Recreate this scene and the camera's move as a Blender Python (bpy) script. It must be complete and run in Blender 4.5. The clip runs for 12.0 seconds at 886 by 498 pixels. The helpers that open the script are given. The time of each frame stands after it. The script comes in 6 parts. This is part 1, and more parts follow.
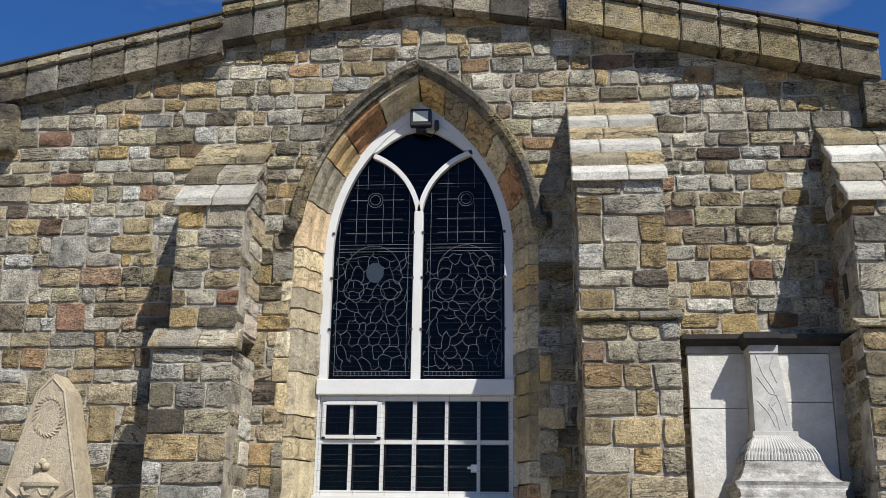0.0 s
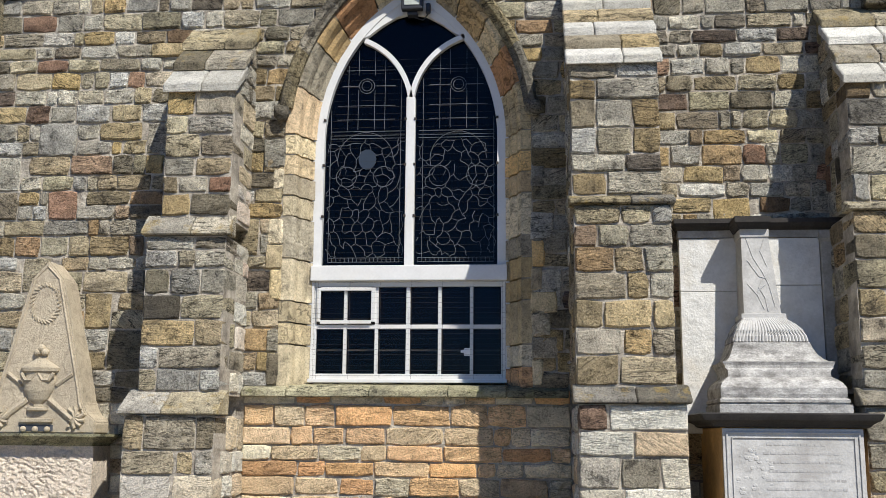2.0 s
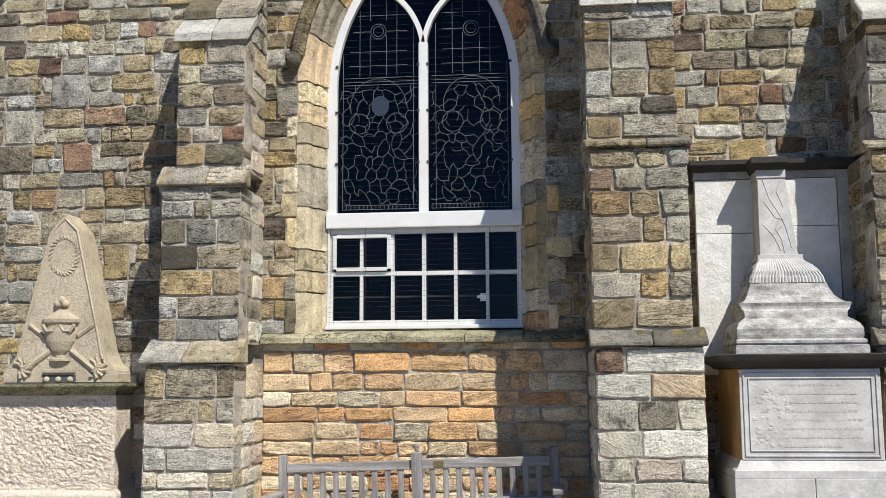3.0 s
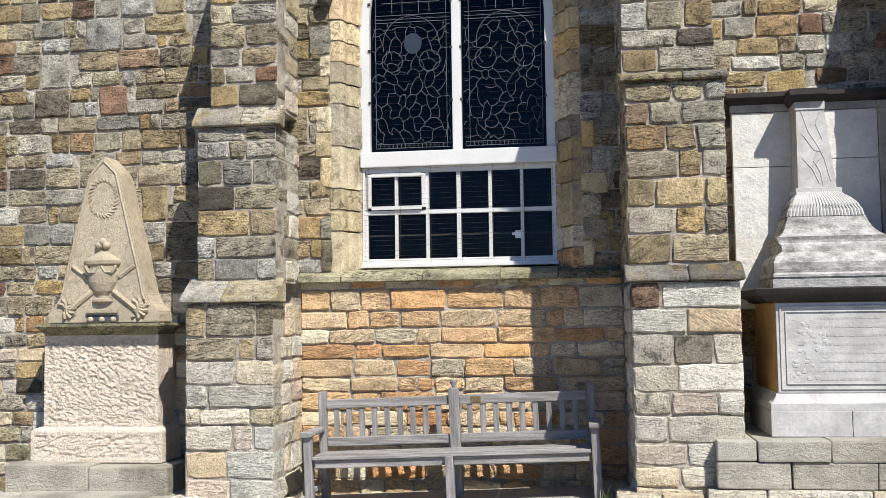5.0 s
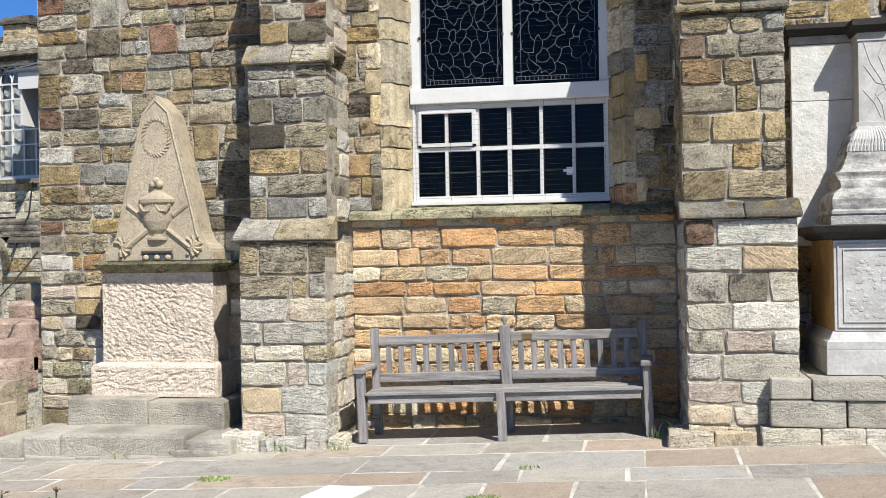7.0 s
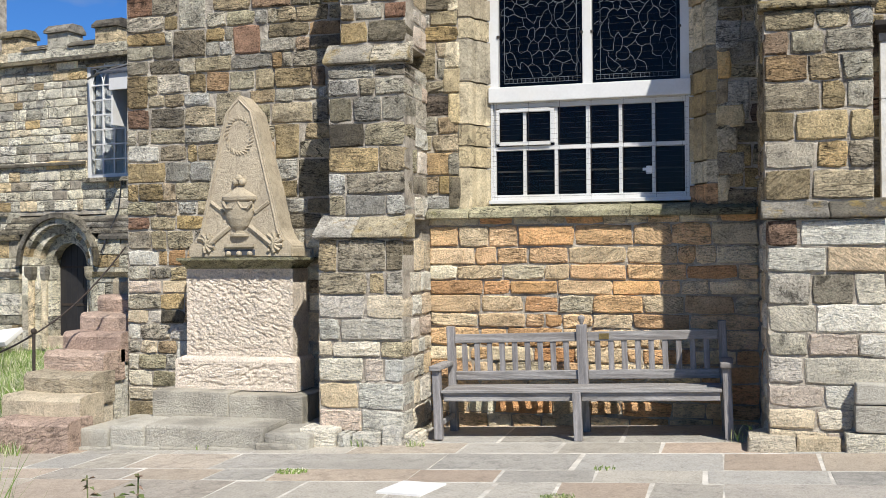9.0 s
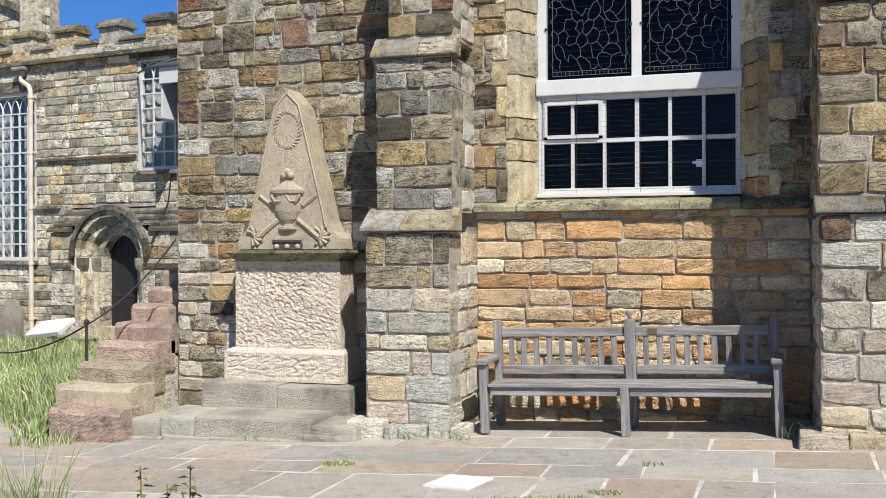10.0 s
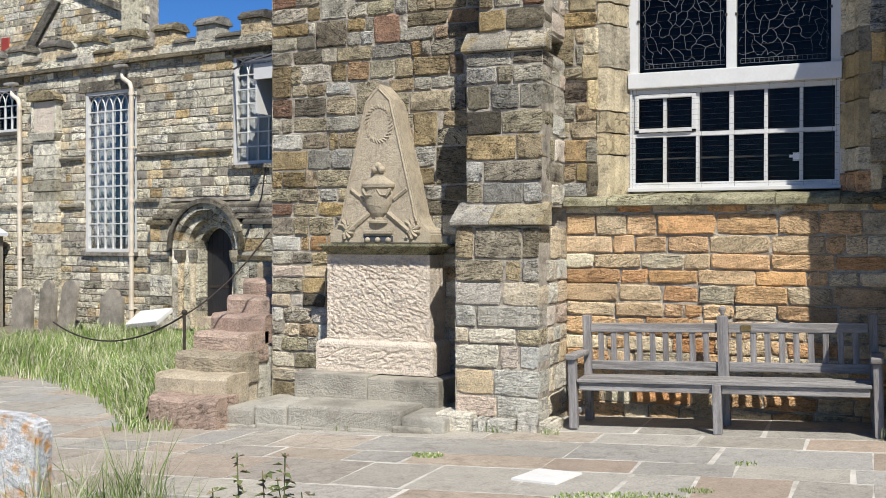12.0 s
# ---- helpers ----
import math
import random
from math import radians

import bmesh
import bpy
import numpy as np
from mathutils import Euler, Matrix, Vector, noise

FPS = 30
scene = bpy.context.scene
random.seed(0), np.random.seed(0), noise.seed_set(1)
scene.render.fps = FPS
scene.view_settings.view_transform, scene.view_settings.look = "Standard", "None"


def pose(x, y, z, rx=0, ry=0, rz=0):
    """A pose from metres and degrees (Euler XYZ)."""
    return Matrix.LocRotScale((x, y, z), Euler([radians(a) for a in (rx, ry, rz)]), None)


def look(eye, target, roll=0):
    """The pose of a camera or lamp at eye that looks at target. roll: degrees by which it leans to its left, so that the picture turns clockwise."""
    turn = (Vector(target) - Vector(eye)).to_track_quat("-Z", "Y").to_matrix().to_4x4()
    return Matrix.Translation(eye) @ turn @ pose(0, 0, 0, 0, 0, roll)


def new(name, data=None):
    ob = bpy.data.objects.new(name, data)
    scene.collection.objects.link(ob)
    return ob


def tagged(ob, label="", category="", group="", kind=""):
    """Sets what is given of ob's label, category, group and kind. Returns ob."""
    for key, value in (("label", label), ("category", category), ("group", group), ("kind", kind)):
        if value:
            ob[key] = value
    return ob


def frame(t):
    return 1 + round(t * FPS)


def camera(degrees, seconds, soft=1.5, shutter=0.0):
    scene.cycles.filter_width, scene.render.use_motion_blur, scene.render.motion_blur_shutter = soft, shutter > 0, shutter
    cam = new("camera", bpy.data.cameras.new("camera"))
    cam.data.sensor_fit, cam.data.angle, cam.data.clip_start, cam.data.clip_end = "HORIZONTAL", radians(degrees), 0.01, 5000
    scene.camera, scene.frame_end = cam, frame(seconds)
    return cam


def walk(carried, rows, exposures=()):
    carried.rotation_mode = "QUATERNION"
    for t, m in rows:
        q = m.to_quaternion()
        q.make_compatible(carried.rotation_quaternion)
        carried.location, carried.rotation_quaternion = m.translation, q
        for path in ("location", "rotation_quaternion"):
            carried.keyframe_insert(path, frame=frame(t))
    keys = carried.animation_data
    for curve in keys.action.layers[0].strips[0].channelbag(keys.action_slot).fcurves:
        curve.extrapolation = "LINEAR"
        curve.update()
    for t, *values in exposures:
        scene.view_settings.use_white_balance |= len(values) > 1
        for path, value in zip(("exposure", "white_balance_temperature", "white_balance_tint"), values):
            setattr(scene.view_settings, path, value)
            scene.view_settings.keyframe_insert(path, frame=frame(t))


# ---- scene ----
cam = camera(47.0, 12.0, soft=0.7)
PATH = [
    (0, (0.064, -9.069, 1.558), (-0.129, -7.161, 2.126), 0.9),
    (0.5, (0.068, -9.055, 1.52), (-0.123, -7.13, 2.028), 1.1),
    (1, (0.061, -9.053, 1.498), (-0.117, -7.12, 1.978), 1.0),
    (1.5, (0.067, -9.053, 1.496), (-0.113, -7.11, 1.939), 1.0),
    (2, (0.068, -9.058, 1.503), (-0.114, -7.1, 1.866), 0.5),
    (2.5, (0.068, -9.064, 1.518), (-0.136, -7.097, 1.816), -0.1),
    (3, (0.059, -9.067, 1.523), (-0.152, -7.095, 1.777), -0.3),
    (5, (0.059, -9.089, 1.503), (-0.222, -7.113, 1.64), -0.8),
    (5.5, (0.051, -9.097, 1.517), (-0.253, -7.124, 1.639), -1.0),
    (6, (0.064, -9.08, 1.52), (-0.266, -7.109, 1.613), -1.0),
    (6.5, (0.056, -9.074, 1.517), (-0.292, -7.105, 1.574), -0.9),
    (7, (0.026, -9.072, 1.531), (-0.349, -7.108, 1.541), -0.9),
    (9, (0.051, -9.08, 1.519), (-0.476, -7.151, 1.53), -0.4),
    (9.5, (0.042, -9.078, 1.537), (-0.527, -7.161, 1.537), -0.2),
    (10, (0.032, -9.079, 1.532), (-0.58, -7.174, 1.528), -0.2),
    (10.5, (0.015, -9.085, 1.525), (-0.633, -7.193, 1.52), 0.0),
    (11, (0.03, -9.092, 1.522), (-0.663, -7.216, 1.521), 0.2),
    (11.5, (0.023, -9.104, 1.546), (-0.718, -7.246, 1.523), 0.3),
    (12, (0.031, -9.105, 1.533), (-0.743, -7.261, 1.517), 0.1),
]
walk(cam, [(t, look(e, a, r)) for t, e, a, r in PATH], [(0, 0.20), (3, 0.34), (5.5, 0.44), (7, 0.42), (9.5, 0.28), (12, 0.18)])

# ---- light ----
SUN = Vector((0.40, -0.51, 0.76)).normalized()
world = bpy.data.worlds.new("sky")
scene.world = world
world.use_nodes = True
wn, wl = world.node_tree.nodes, world.node_tree.links
wn.clear()
sky = wn.new("ShaderNodeTexSky")
sky.sky_type = "NISHITA"
sky.sun_disc = False
sky.sun_elevation = math.asin(SUN.z)
sky.sun_rotation = math.atan2(SUN.x, SUN.y)
sky.air_density, sky.dust_density, sky.ozone_density = 1.0, 0.1, 5.0
tc = wn.new("ShaderNodeTexCoord")
mp = wn.new("ShaderNodeMapping")
mp.inputs["Scale"].default_value = (2.2, 2.2, 6.0)
wl.new(tc.outputs["Generated"], mp.inputs["Vector"])
cn = wn.new("ShaderNodeTexNoise")
cn.inputs["Scale"].default_value, cn.inputs["Detail"].default_value = 2.2, 7
wl.new(mp.outputs["Vector"], cn.inputs["Vector"])
cr = wn.new("ShaderNodeValToRGB")
cr.color_ramp.elements[0].position, cr.color_ramp.elements[1].position = 0.53, 0.92
wl.new(cn.outputs["Fac"], cr.inputs["Fac"])
cm = wn.new("ShaderNodeMix")
cm.data_type = "RGBA"
cm.inputs["B"].default_value = (7.0, 7.3, 7.8, 1)
wl.new(cr.outputs["Color"], cm.inputs["Factor"])
bg = wn.new("ShaderNodeBackground")
bg.inputs["Strength"].default_value = 0.05
tint = wn.new("ShaderNodeMix")
tint.data_type, tint.blend_type = "RGBA", "MULTIPLY"
tint.inputs["Factor"].default_value = 1.0
tint.inputs["B"].default_value = (0.60, 1.14, 1.85, 1)
wl.new(sky.outputs["Color"], tint.inputs["A"])
wl.new(tint.outputs["Result"], cm.inputs["A"])
wl.new(cm.outputs["Result"], bg.inputs["Color"])
wo = wn.new("ShaderNodeOutputWorld")
wl.new(bg.outputs["Background"], wo.inputs["Surface"])
lamp = bpy.data.lights.new("sun", "SUN")
lamp.energy, lamp.angle, lamp.color = 5.6, radians(0.5), (1.0, 0.975, 0.93)
new("sun", lamp).matrix_world = look(SUN * 30, (0, 0, 0))


# ---- materials ----
def mat(name):
    m = bpy.data.materials.new(name)
    m.use_nodes = True
    return m, m.node_tree.nodes, m.node_tree.links, m.node_tree.nodes["Principled BSDF"]


def rnd(n, l, k=1.0):
    """A number for each separate stone, whether an object or an island."""
    oi, ge = n.new("ShaderNodeObjectInfo"), n.new("ShaderNodeNewGeometry")
    a = n.new("ShaderNodeMath")
    a.operation = "MULTIPLY_ADD"
    a.inputs[1].default_value = 7.31 * k
    l.new(oi.outputs["Random"], a.inputs[0])
    b = n.new("ShaderNodeMath")
    b.operation = "MULTIPLY"
    b.inputs[1].default_value = 5.17 * k
    l.new(ge.outputs["Random Per Island"], b.inputs[0])
    l.new(b.outputs[0], a.inputs[2])
    f = n.new("ShaderNodeMath")
    f.operation = "FRACT"
    l.new(a.outputs[0], f.inputs[0])
    return f.outputs[0], ge.outputs["Position"]


def ramp(n, stops, linear=True):
    r = n.new("ShaderNodeValToRGB")
    r.color_ramp.interpolation = "LINEAR" if linear else "CONSTANT"
    e = r.color_ramp.elements
    while len(e) < len(stops):
        e.new(0.5)
    for el, (p, c) in zip(e, stops):
        el.position = p
        el.color = (c[0], c[1], c[2], 1) if isinstance(c, tuple) else (c, c, c, 1)
    return r


def noise_tex(n, l, vec, scale, detail=6, rough=0.6):
    t = n.new("ShaderNodeTexNoise")
    t.inputs["Scale"].default_value, t.inputs["Detail"].default_value, t.inputs["Roughness"].default_value = scale, detail, rough
    if vec is not None:
        l.new(vec, t.inputs["Vector"])
    return t.outputs["Fac"]


def mix(n, l, a, b, fac, mode="MIX"):
    m = n.new("ShaderNodeMix")
    m.data_type, m.blend_type = "RGBA", mode
    for key, v in (("A", a), ("B", b), ("Factor", fac)):
        if isinstance(v, (int, float)):
            m.inputs[key].default_value = v if key == "Factor" else (v, v, v, 1)
        elif isinstance(v, tuple):
            m.inputs[key].default_value = (*v, 1)
        else:
            l.new(v, m.inputs[key])
    return m.outputs["Result"]


def bump(n, l, p, layers):
    last = None
    for height, strength, dist in layers:
        b = n.new("ShaderNodeBump")
        b.inputs["Strength"].default_value, b.inputs["Distance"].default_value = strength, dist
        l.new(height, b.inputs["Height"])
        if last is not None:
            l.new(last, b.inputs["Normal"])
        last = b.outputs["Normal"]
    l.new(last, p.inputs["Normal"])


def stone_mat(name, stops, bed=0.8, stain=0.6, lichen=None, size=1.0, spread=0.2, aniso=5.0, contrast=1.0, cool=0.96, grit=0.6):
    """Weathered sandstone: a colour for each block, split bedding planes with painted shade, pits and dark crust."""
    m, n, l, p = mat(name)
    r, pos = rnd(n, l)
    r2, _ = rnd(n, l, 3.7)
    r3, _ = rnd(n, l, 5.9)
    r4, _ = rnd(n, l, 2.3)
    lam = ramp(n, [(0.2, 0.15), (0.65, 1.0)])
    l.new(r3, lam.inputs["Fac"])
    lam = lam.outputs["Color"]
    off = n.new("ShaderNodeVectorMath")
    off.operation = "MULTIPLY_ADD"
    cx = n.new("ShaderNodeCombineXYZ")
    for k in range(3):
        l.new(r, cx.inputs[k])
    off.inputs[1].default_value = (37, 91, 53)
    l.new(cx.outputs[0], off.inputs[0])
    l.new(pos, off.inputs[2])
    # most blocks lie on their bed, a few are set askew
    ang = ramp(n, [(0.0, 0.0), (0.14, 0.4), (0.5, 0.5), (0.86, 0.6), (1.0, 1.0)])
    l.new(r2, ang.inputs["Fac"])
    turn = n.new("ShaderNodeMath")
    turn.operation = "MULTIPLY_ADD"
    turn.inputs[1].default_value, turn.inputs[2].default_value = spread * 7, -spread * 3.5
    l.new(ang.outputs["Color"], turn.inputs[0])
    rot = n.new("ShaderNodeVectorRotate")
    rot.rotation_type = "Y_AXIS"
    l.new(off.outputs[0], rot.inputs["Vector"])
    l.new(turn.outputs[0], rot.inputs["Angle"])
    mp = n.new("ShaderNodeMapping")
    mp.inputs["Scale"].default_value = (1 / size, 1 / size, aniso / size)
    l.new(rot.outputs[0], mp.inputs["Vector"])
    bedding = noise_tex(n, l, mp.outputs[0], 3.4, 3.5, 0.52)
    grain = noise_tex(n, l, off.outputs[0], 60, 6, 0.75)
    blot = noise_tex(n, l, pos, 1.3, 6, 0.62)
    patch = noise_tex(n, l, off.outputs[0], 7.5, 8, 0.7)
    base = ramp(n, [(q, tuple(min(0.8, 1.17 * v) for v in (c[0], c[1], c[2] * cool))) for q, c in stops])
    l.new(r, base.inputs["Fac"])
    col = base.outputs["Color"]
    val = ramp(n, [(0.0, 1 - 0.45 * contrast), (0.3, 0.92), (0.75, 1.1), (1.0, 1 + 0.3 * contrast)])
    l.new(r4, val.inputs["Fac"])
    col = mix(n, l, col, val.outputs["Color"], 1.0, "MULTIPLY")
    # thin splits where the layers part, their shade put into the colour as black
    rb = ramp(n, [(0.30, 0.75), (0.385, 1.1), (0.412, 0.04), (0.437, 0.8), (0.48, 1.08), (0.51, 1.2), (0.522, 0.35), (0.54, 1.0), (0.61, 1.25), (0.625, 0.3), (0.645, 1.15)])
    l.new(bedding, rb.inputs["Fac"])
    lines = mix(n, l, 1.0, rb.outputs["Color"], lam)
    col = mix(n, l, col, lines, min(1.0, 0.95 * contrast), "MULTIPLY")
    rp = ramp(n, [(0.36, 0.12), (0.42, 0.75), (0.5, 1.05), (0.64, 1.45)])
    l.new(patch, rp.inputs["Fac"])
    col = mix(n, l, col, rp.outputs["Color"], 0.75 * contrast, "MULTIPLY")
    rg = ramp(n, [(0.36, 0.35), (0.46, 0.9), (0.54, 1.1), (0.66, 1.4)])
    l.new(grain, rg.inputs["Fac"])
    col = mix(n, l, col, rg.outputs["Color"], grit, "MULTIPLY")
    rs = ramp(n, [(0.5, 0.0), (0.68, stain)])
    l.new(blot, rs.inputs["Fac"])
    col = mix(n, l, col, (0.075, 0.066, 0.055), rs.outputs["Color"])
    if lichen:
        rl = ramp(n, [(0.55, 0.0), (0.66, 0.5)])
        l.new(noise_tex(n, l, pos, 6.5, 6, 0.7), rl.inputs["Fac"])
        col = mix(n, l, col, lichen, rl.outputs["Color"])
    l.new(col, p.inputs["Base Color"])
    p.inputs["Roughness"].default_value = 0.93
    p.inputs["Specular IOR Level"].default_value = 0.2
    hb = ramp(n, [(0.30, 0.1), (0.38, 0.32), (0.415, 0.0), (0.44, 0.45), (0.50, 0.62), (0.522, 0.2), (0.545, 0.75), (0.6, 0.95), (0.625, 0.5), (0.65, 1.0)])
    l.new(bedding, hb.inputs["Fac"])
    relief = mix(n, l, 0.6, hb.outputs["Color"], lam)
    bump(n, l, p, [(relief, bed, 0.035), (patch, min(0.8, 0.1 + 0.75 * bed), 0.05), (grain, min(1.0, 0.3 + grit), 0.016)])
    return m


def plain_mat(name, col, rough=0.8, var=0.25, scale=6.0, fine=60.0, bumps=0.3, dist=0.01, metal=0.0, stain=None, stretch=(1, 1, 1)):
    """Paint, mortar, plaster, metal: colour with two scales of wear."""
    m, n, l, p = mat(name)
    ge = n.new("ShaderNodeNewGeometry")
    mp = n.new("ShaderNodeMapping")
    mp.inputs["Scale"].default_value = stretch
    l.new(ge.outputs["Position"], mp.inputs["Vector"])
    a, b = noise_tex(n, l, mp.outputs[0], scale), noise_tex(n, l, mp.outputs[0], fine, 4)
    ra = ramp(n, [(0.3, 1 - var), (0.7, 1 + var * 0.4)])
    l.new(a, ra.inputs["Fac"])
    rb = ramp(n, [(0.3, 1 - var * 0.6), (0.7, 1 + var * 0.3)])
    l.new(b, rb.inputs["Fac"])
    c = mix(n, l, col, ra.outputs["Color"], 1.0, "MULTIPLY")
    c = mix(n, l, c, rb.outputs["Color"], 1.0, "MULTIPLY")
    if stain:
        rs = ramp(n, [(0.5, 0.0), (0.68, stain[1])])
        l.new(noise_tex(n, l, mp.outputs[0], scale * 0.45, 7, 0.65), rs.inputs["Fac"])
        c = mix(n, l, c, stain[0], rs.outputs["Color"])
    l.new(c, p.inputs["Base Color"])
    p.inputs["Roughness"].default_value, p.inputs["Metallic"].default_value = rough, metal
    if rough > 0.6:
        p.inputs["Specular IOR Level"].default_value = 0.25
    bump(n, l, p, [(a, bumps, dist * 2), (b, bumps, dist * 0.5)])
    return m


GREY_STOPS = [(0.0, (0.38, 0.33, 0.22)), (0.05, (0.48, 0.46, 0.42)), (0.11, (0.30, 0.24, 0.145)), (0.17, (0.56, 0.53, 0.47)), (0.23, (0.42, 0.36, 0.25)), (0.29, (0.44, 0.32, 0.15)),
              (0.35, (0.33, 0.30, 0.24)), (0.41, (0.53, 0.51, 0.47)), (0.47, (0.36, 0.26, 0.13)), (0.53, (0.48, 0.42, 0.29)), (0.59, (0.22, 0.18, 0.13)), (0.65, (0.56, 0.51, 0.41)),
              (0.71, (0.36, 0.33, 0.28)), (0.77, (0.44, 0.32, 0.16)), (0.83, (0.34, 0.22, 0.13)), (0.88, (0.44, 0.39, 0.26)), (0.93, (0.12, 0.10, 0.08)), (0.965, (0.30, 0.17, 0.11)), (1.0, (0.46, 0.40, 0.28))]
WARM_STOPS = [(0.0, (0.66, 0.49, 0.33)), (0.14, (0.70, 0.59, 0.46)), (0.28, (0.65, 0.38, 0.19)), (0.40, (0.69, 0.57, 0.43)),
              (0.52, (0.61, 0.35, 0.18)), (0.64, (0.70, 0.62, 0.51)), (0.76, (0.64, 0.45, 0.29)), (0.88, (0.54, 0.28, 0.14)), (1.0, (0.68, 0.51, 0.35))]
PALE_STOPS = [(0.0, (0.62, 0.55, 0.44)), (0.18, (0.60, 0.575, 0.52)), (0.36, (0.68, 0.63, 0.55)), (0.5, (0.62, 0.49, 0.33)),
              (0.62, (0.57, 0.55, 0.51)), (0.76, (0.64, 0.51, 0.42)), (0.88, (0.66, 0.62, 0.56)), (0.95, (0.56, 0.38, 0.20)), (1.0, (0.40, 0.22, 0.11))]
DRESS_STOPS = [(0.0, (0.52, 0.46, 0.34)), (0.15, (0.56, 0.40, 0.18)), (0.3, (0.50, 0.47, 0.40)), (0.45, (0.58, 0.46, 0.27)), (0.58, (0.42, 0.37, 0.28)), (0.7, (0.54, 0.35, 0.14)), (0.82, (0.48, 0.44, 0.35)), (0.92, (0.46, 0.23, 0.10)), (1.0, (0.55, 0.45, 0.30))]
COPE_STOPS = [(0.0, (0.25, 0.22, 0.17)), (0.35, (0.34, 0.30, 0.23)), (0.6, (0.31, 0.25, 0.14)), (0.85, (0.20, 0.18, 0.145)), (1.0, (0.36, 0.33, 0.28))]
FLAG_STOPS = [(0.0, (0.37, 0.34, 0.295)), (0.2, (0.345, 0.325, 0.295)), (0.4, (0.40, 0.36, 0.30)), (0.55, (0.36, 0.335, 0.30)), (0.7, (0.40, 0.335, 0.265)), (0.85, (0.38, 0.30, 0.235)), (1.0, (0.42, 0.38, 0.32))]
STEP_STOPS = [(0.0, (0.44, 0.33, 0.26)), (0.35, (0.42, 0.30, 0.24)), (0.6, (0.48, 0.40, 0.29)), (1.0, (0.46, 0.39, 0.28))]
STONE = stone_mat("weathered_sandstone", GREY_STOPS, bed=1.0, cool=0.95, contrast=0.95)
WARM = stone_mat("golden_sandstone", WARM_STOPS, bed=0.9, stain=0.04, contrast=0.52, cool=0.88, grit=0.35)
OCHRE = stone_mat("ochre_sandstone", [(0.0, (0.42, 0.33, 0.19)), (0.3, (0.36, 0.31, 0.23)), (0.6, (0.45, 0.34, 0.18)), (0.85, (0.33, 0.30, 0.25)), (1.0, (0.46, 0.27, 0.13))], bed=0.7, stain=0.35, contrast=0.8)
PALE = stone_mat("pale_sandstone", PALE_STOPS, bed=0.9, stain=0.05, contrast=0.42, cool=0.93, grit=0.4)
DRESSED = stone_mat("dressed_sandstone", [(q, tuple(0.9 * v for v in c)) for q, c in DRESS_STOPS], bed=0.35, stain=0.5, spread=0.45, aniso=1.6, contrast=0.7, grit=0.45)
COPE = stone_mat("coping_sandstone", [(q, tuple(0.78 * v for v in c)) for q, c in COPE_STOPS], bed=0.7, stain=0.95, aniso=3.0)
CAPST = stone_mat("lichened_sandstone", COPE_STOPS, bed=0.45, stain=0.5, lichen=(0.36, 0.24, 0.05))
PALECAP = stone_mat("pale_cap_sandstone", [(0.0, (0.44, 0.415, 0.36)), (0.5, (0.52, 0.495, 0.45)), (1.0, (0.40, 0.375, 0.32))], bed=0.4, stain=0.3, contrast=0.45, grit=0.4)
SILLST = stone_mat("mossy_sandstone", [(0.0, (0.26, 0.24, 0.15)), (1.0, (0.34, 0.31, 0.21))], bed=0.3, stain=0.5, lichen=(0.20, 0.20, 0.08))
FLAG = stone_mat("paving_sandstone", [(q, tuple(0.91 * v for v in c)) for q, c in FLAG_STOPS], bed=0.15, stain=0.14, size=1.6, spread=0.45, aniso=1.0, contrast=0.22, grit=0.35)
STEP = stone_mat("red_sandstone", STEP_STOPS, bed=0.6, stain=0.35, aniso=3.0, contrast=0.5, grit=0.45)
OBST = stone_mat("carved_sandstone", [(0.0, (0.35, 0.295, 0.205)), (1.0, (0.37, 0.31, 0.22))], bed=0.15, stain=0.25, spread=0.45, aniso=1.0, contrast=0.2, cool=1.0, grit=0.22)
TABST = stone_mat("eroded_sandstone", [(0.0, (0.66, 0.565, 0.45)), (1.0, (0.68, 0.575, 0.45))], bed=1.0, stain=0.04, spread=0.45, size=0.6, aniso=1.3, contrast=0.18, cool=1.0, grit=0.35)
FARST = stone_mat("distant_sandstone", [(0.0, (0.458, 0.414, 0.305)), (0.2, (0.589, 0.545, 0.447)), (0.35, (0.403, 0.371, 0.294)), (0.5, (0.545, 0.491, 0.371)), (0.62, (0.654, 0.6, 0.491)), (0.74, (0.523, 0.382, 0.196)), (0.86, (0.491, 0.458, 0.392)), (1.0, (0.294, 0.251, 0.196))], bed=0.7, stain=0.3, size=1.5)
MORTAR = plain_mat("lime_mortar", (0.50, 0.44, 0.345), 0.95, 0.45, 7, 60, 0.9, 0.03, stain=((0.12, 0.10, 0.08), 0.75))
JOINT = plain_mat("pale_pointing", (0.60, 0.56, 0.48), 0.95, 0.3, 5, 60, 0.5, 0.01, stain=((0.25, 0.22, 0.17), 0.6))
WHITE = plain_mat("white_gloss_paint", (0.62, 0.61, 0.575), 0.4, 0.08, 4, 50, 0.1, 0.004, stain=((0.55, 0.50, 0.40), 0.35))
CREAM = plain_mat("cream_paint", (0.68, 0.60, 0.47), 0.45, 0.12, 4, 50, 0.1, 0.004, stain=((0.40, 0.28, 0.16), 0.5))
LIME = plain_mat("flaking_whitewash", (0.60, 0.585, 0.54), 0.85, 0.14, 9, 40, 0.6, 0.014, stain=((0.50, 0.44, 0.34), 0.45))
MARBLE = plain_mat("weathered_marble", (0.48, 0.465, 0.43), 0.75, 0.24, 7, 55, 0.35, 0.01, stain=((0.30, 0.28, 0.25), 0.7))
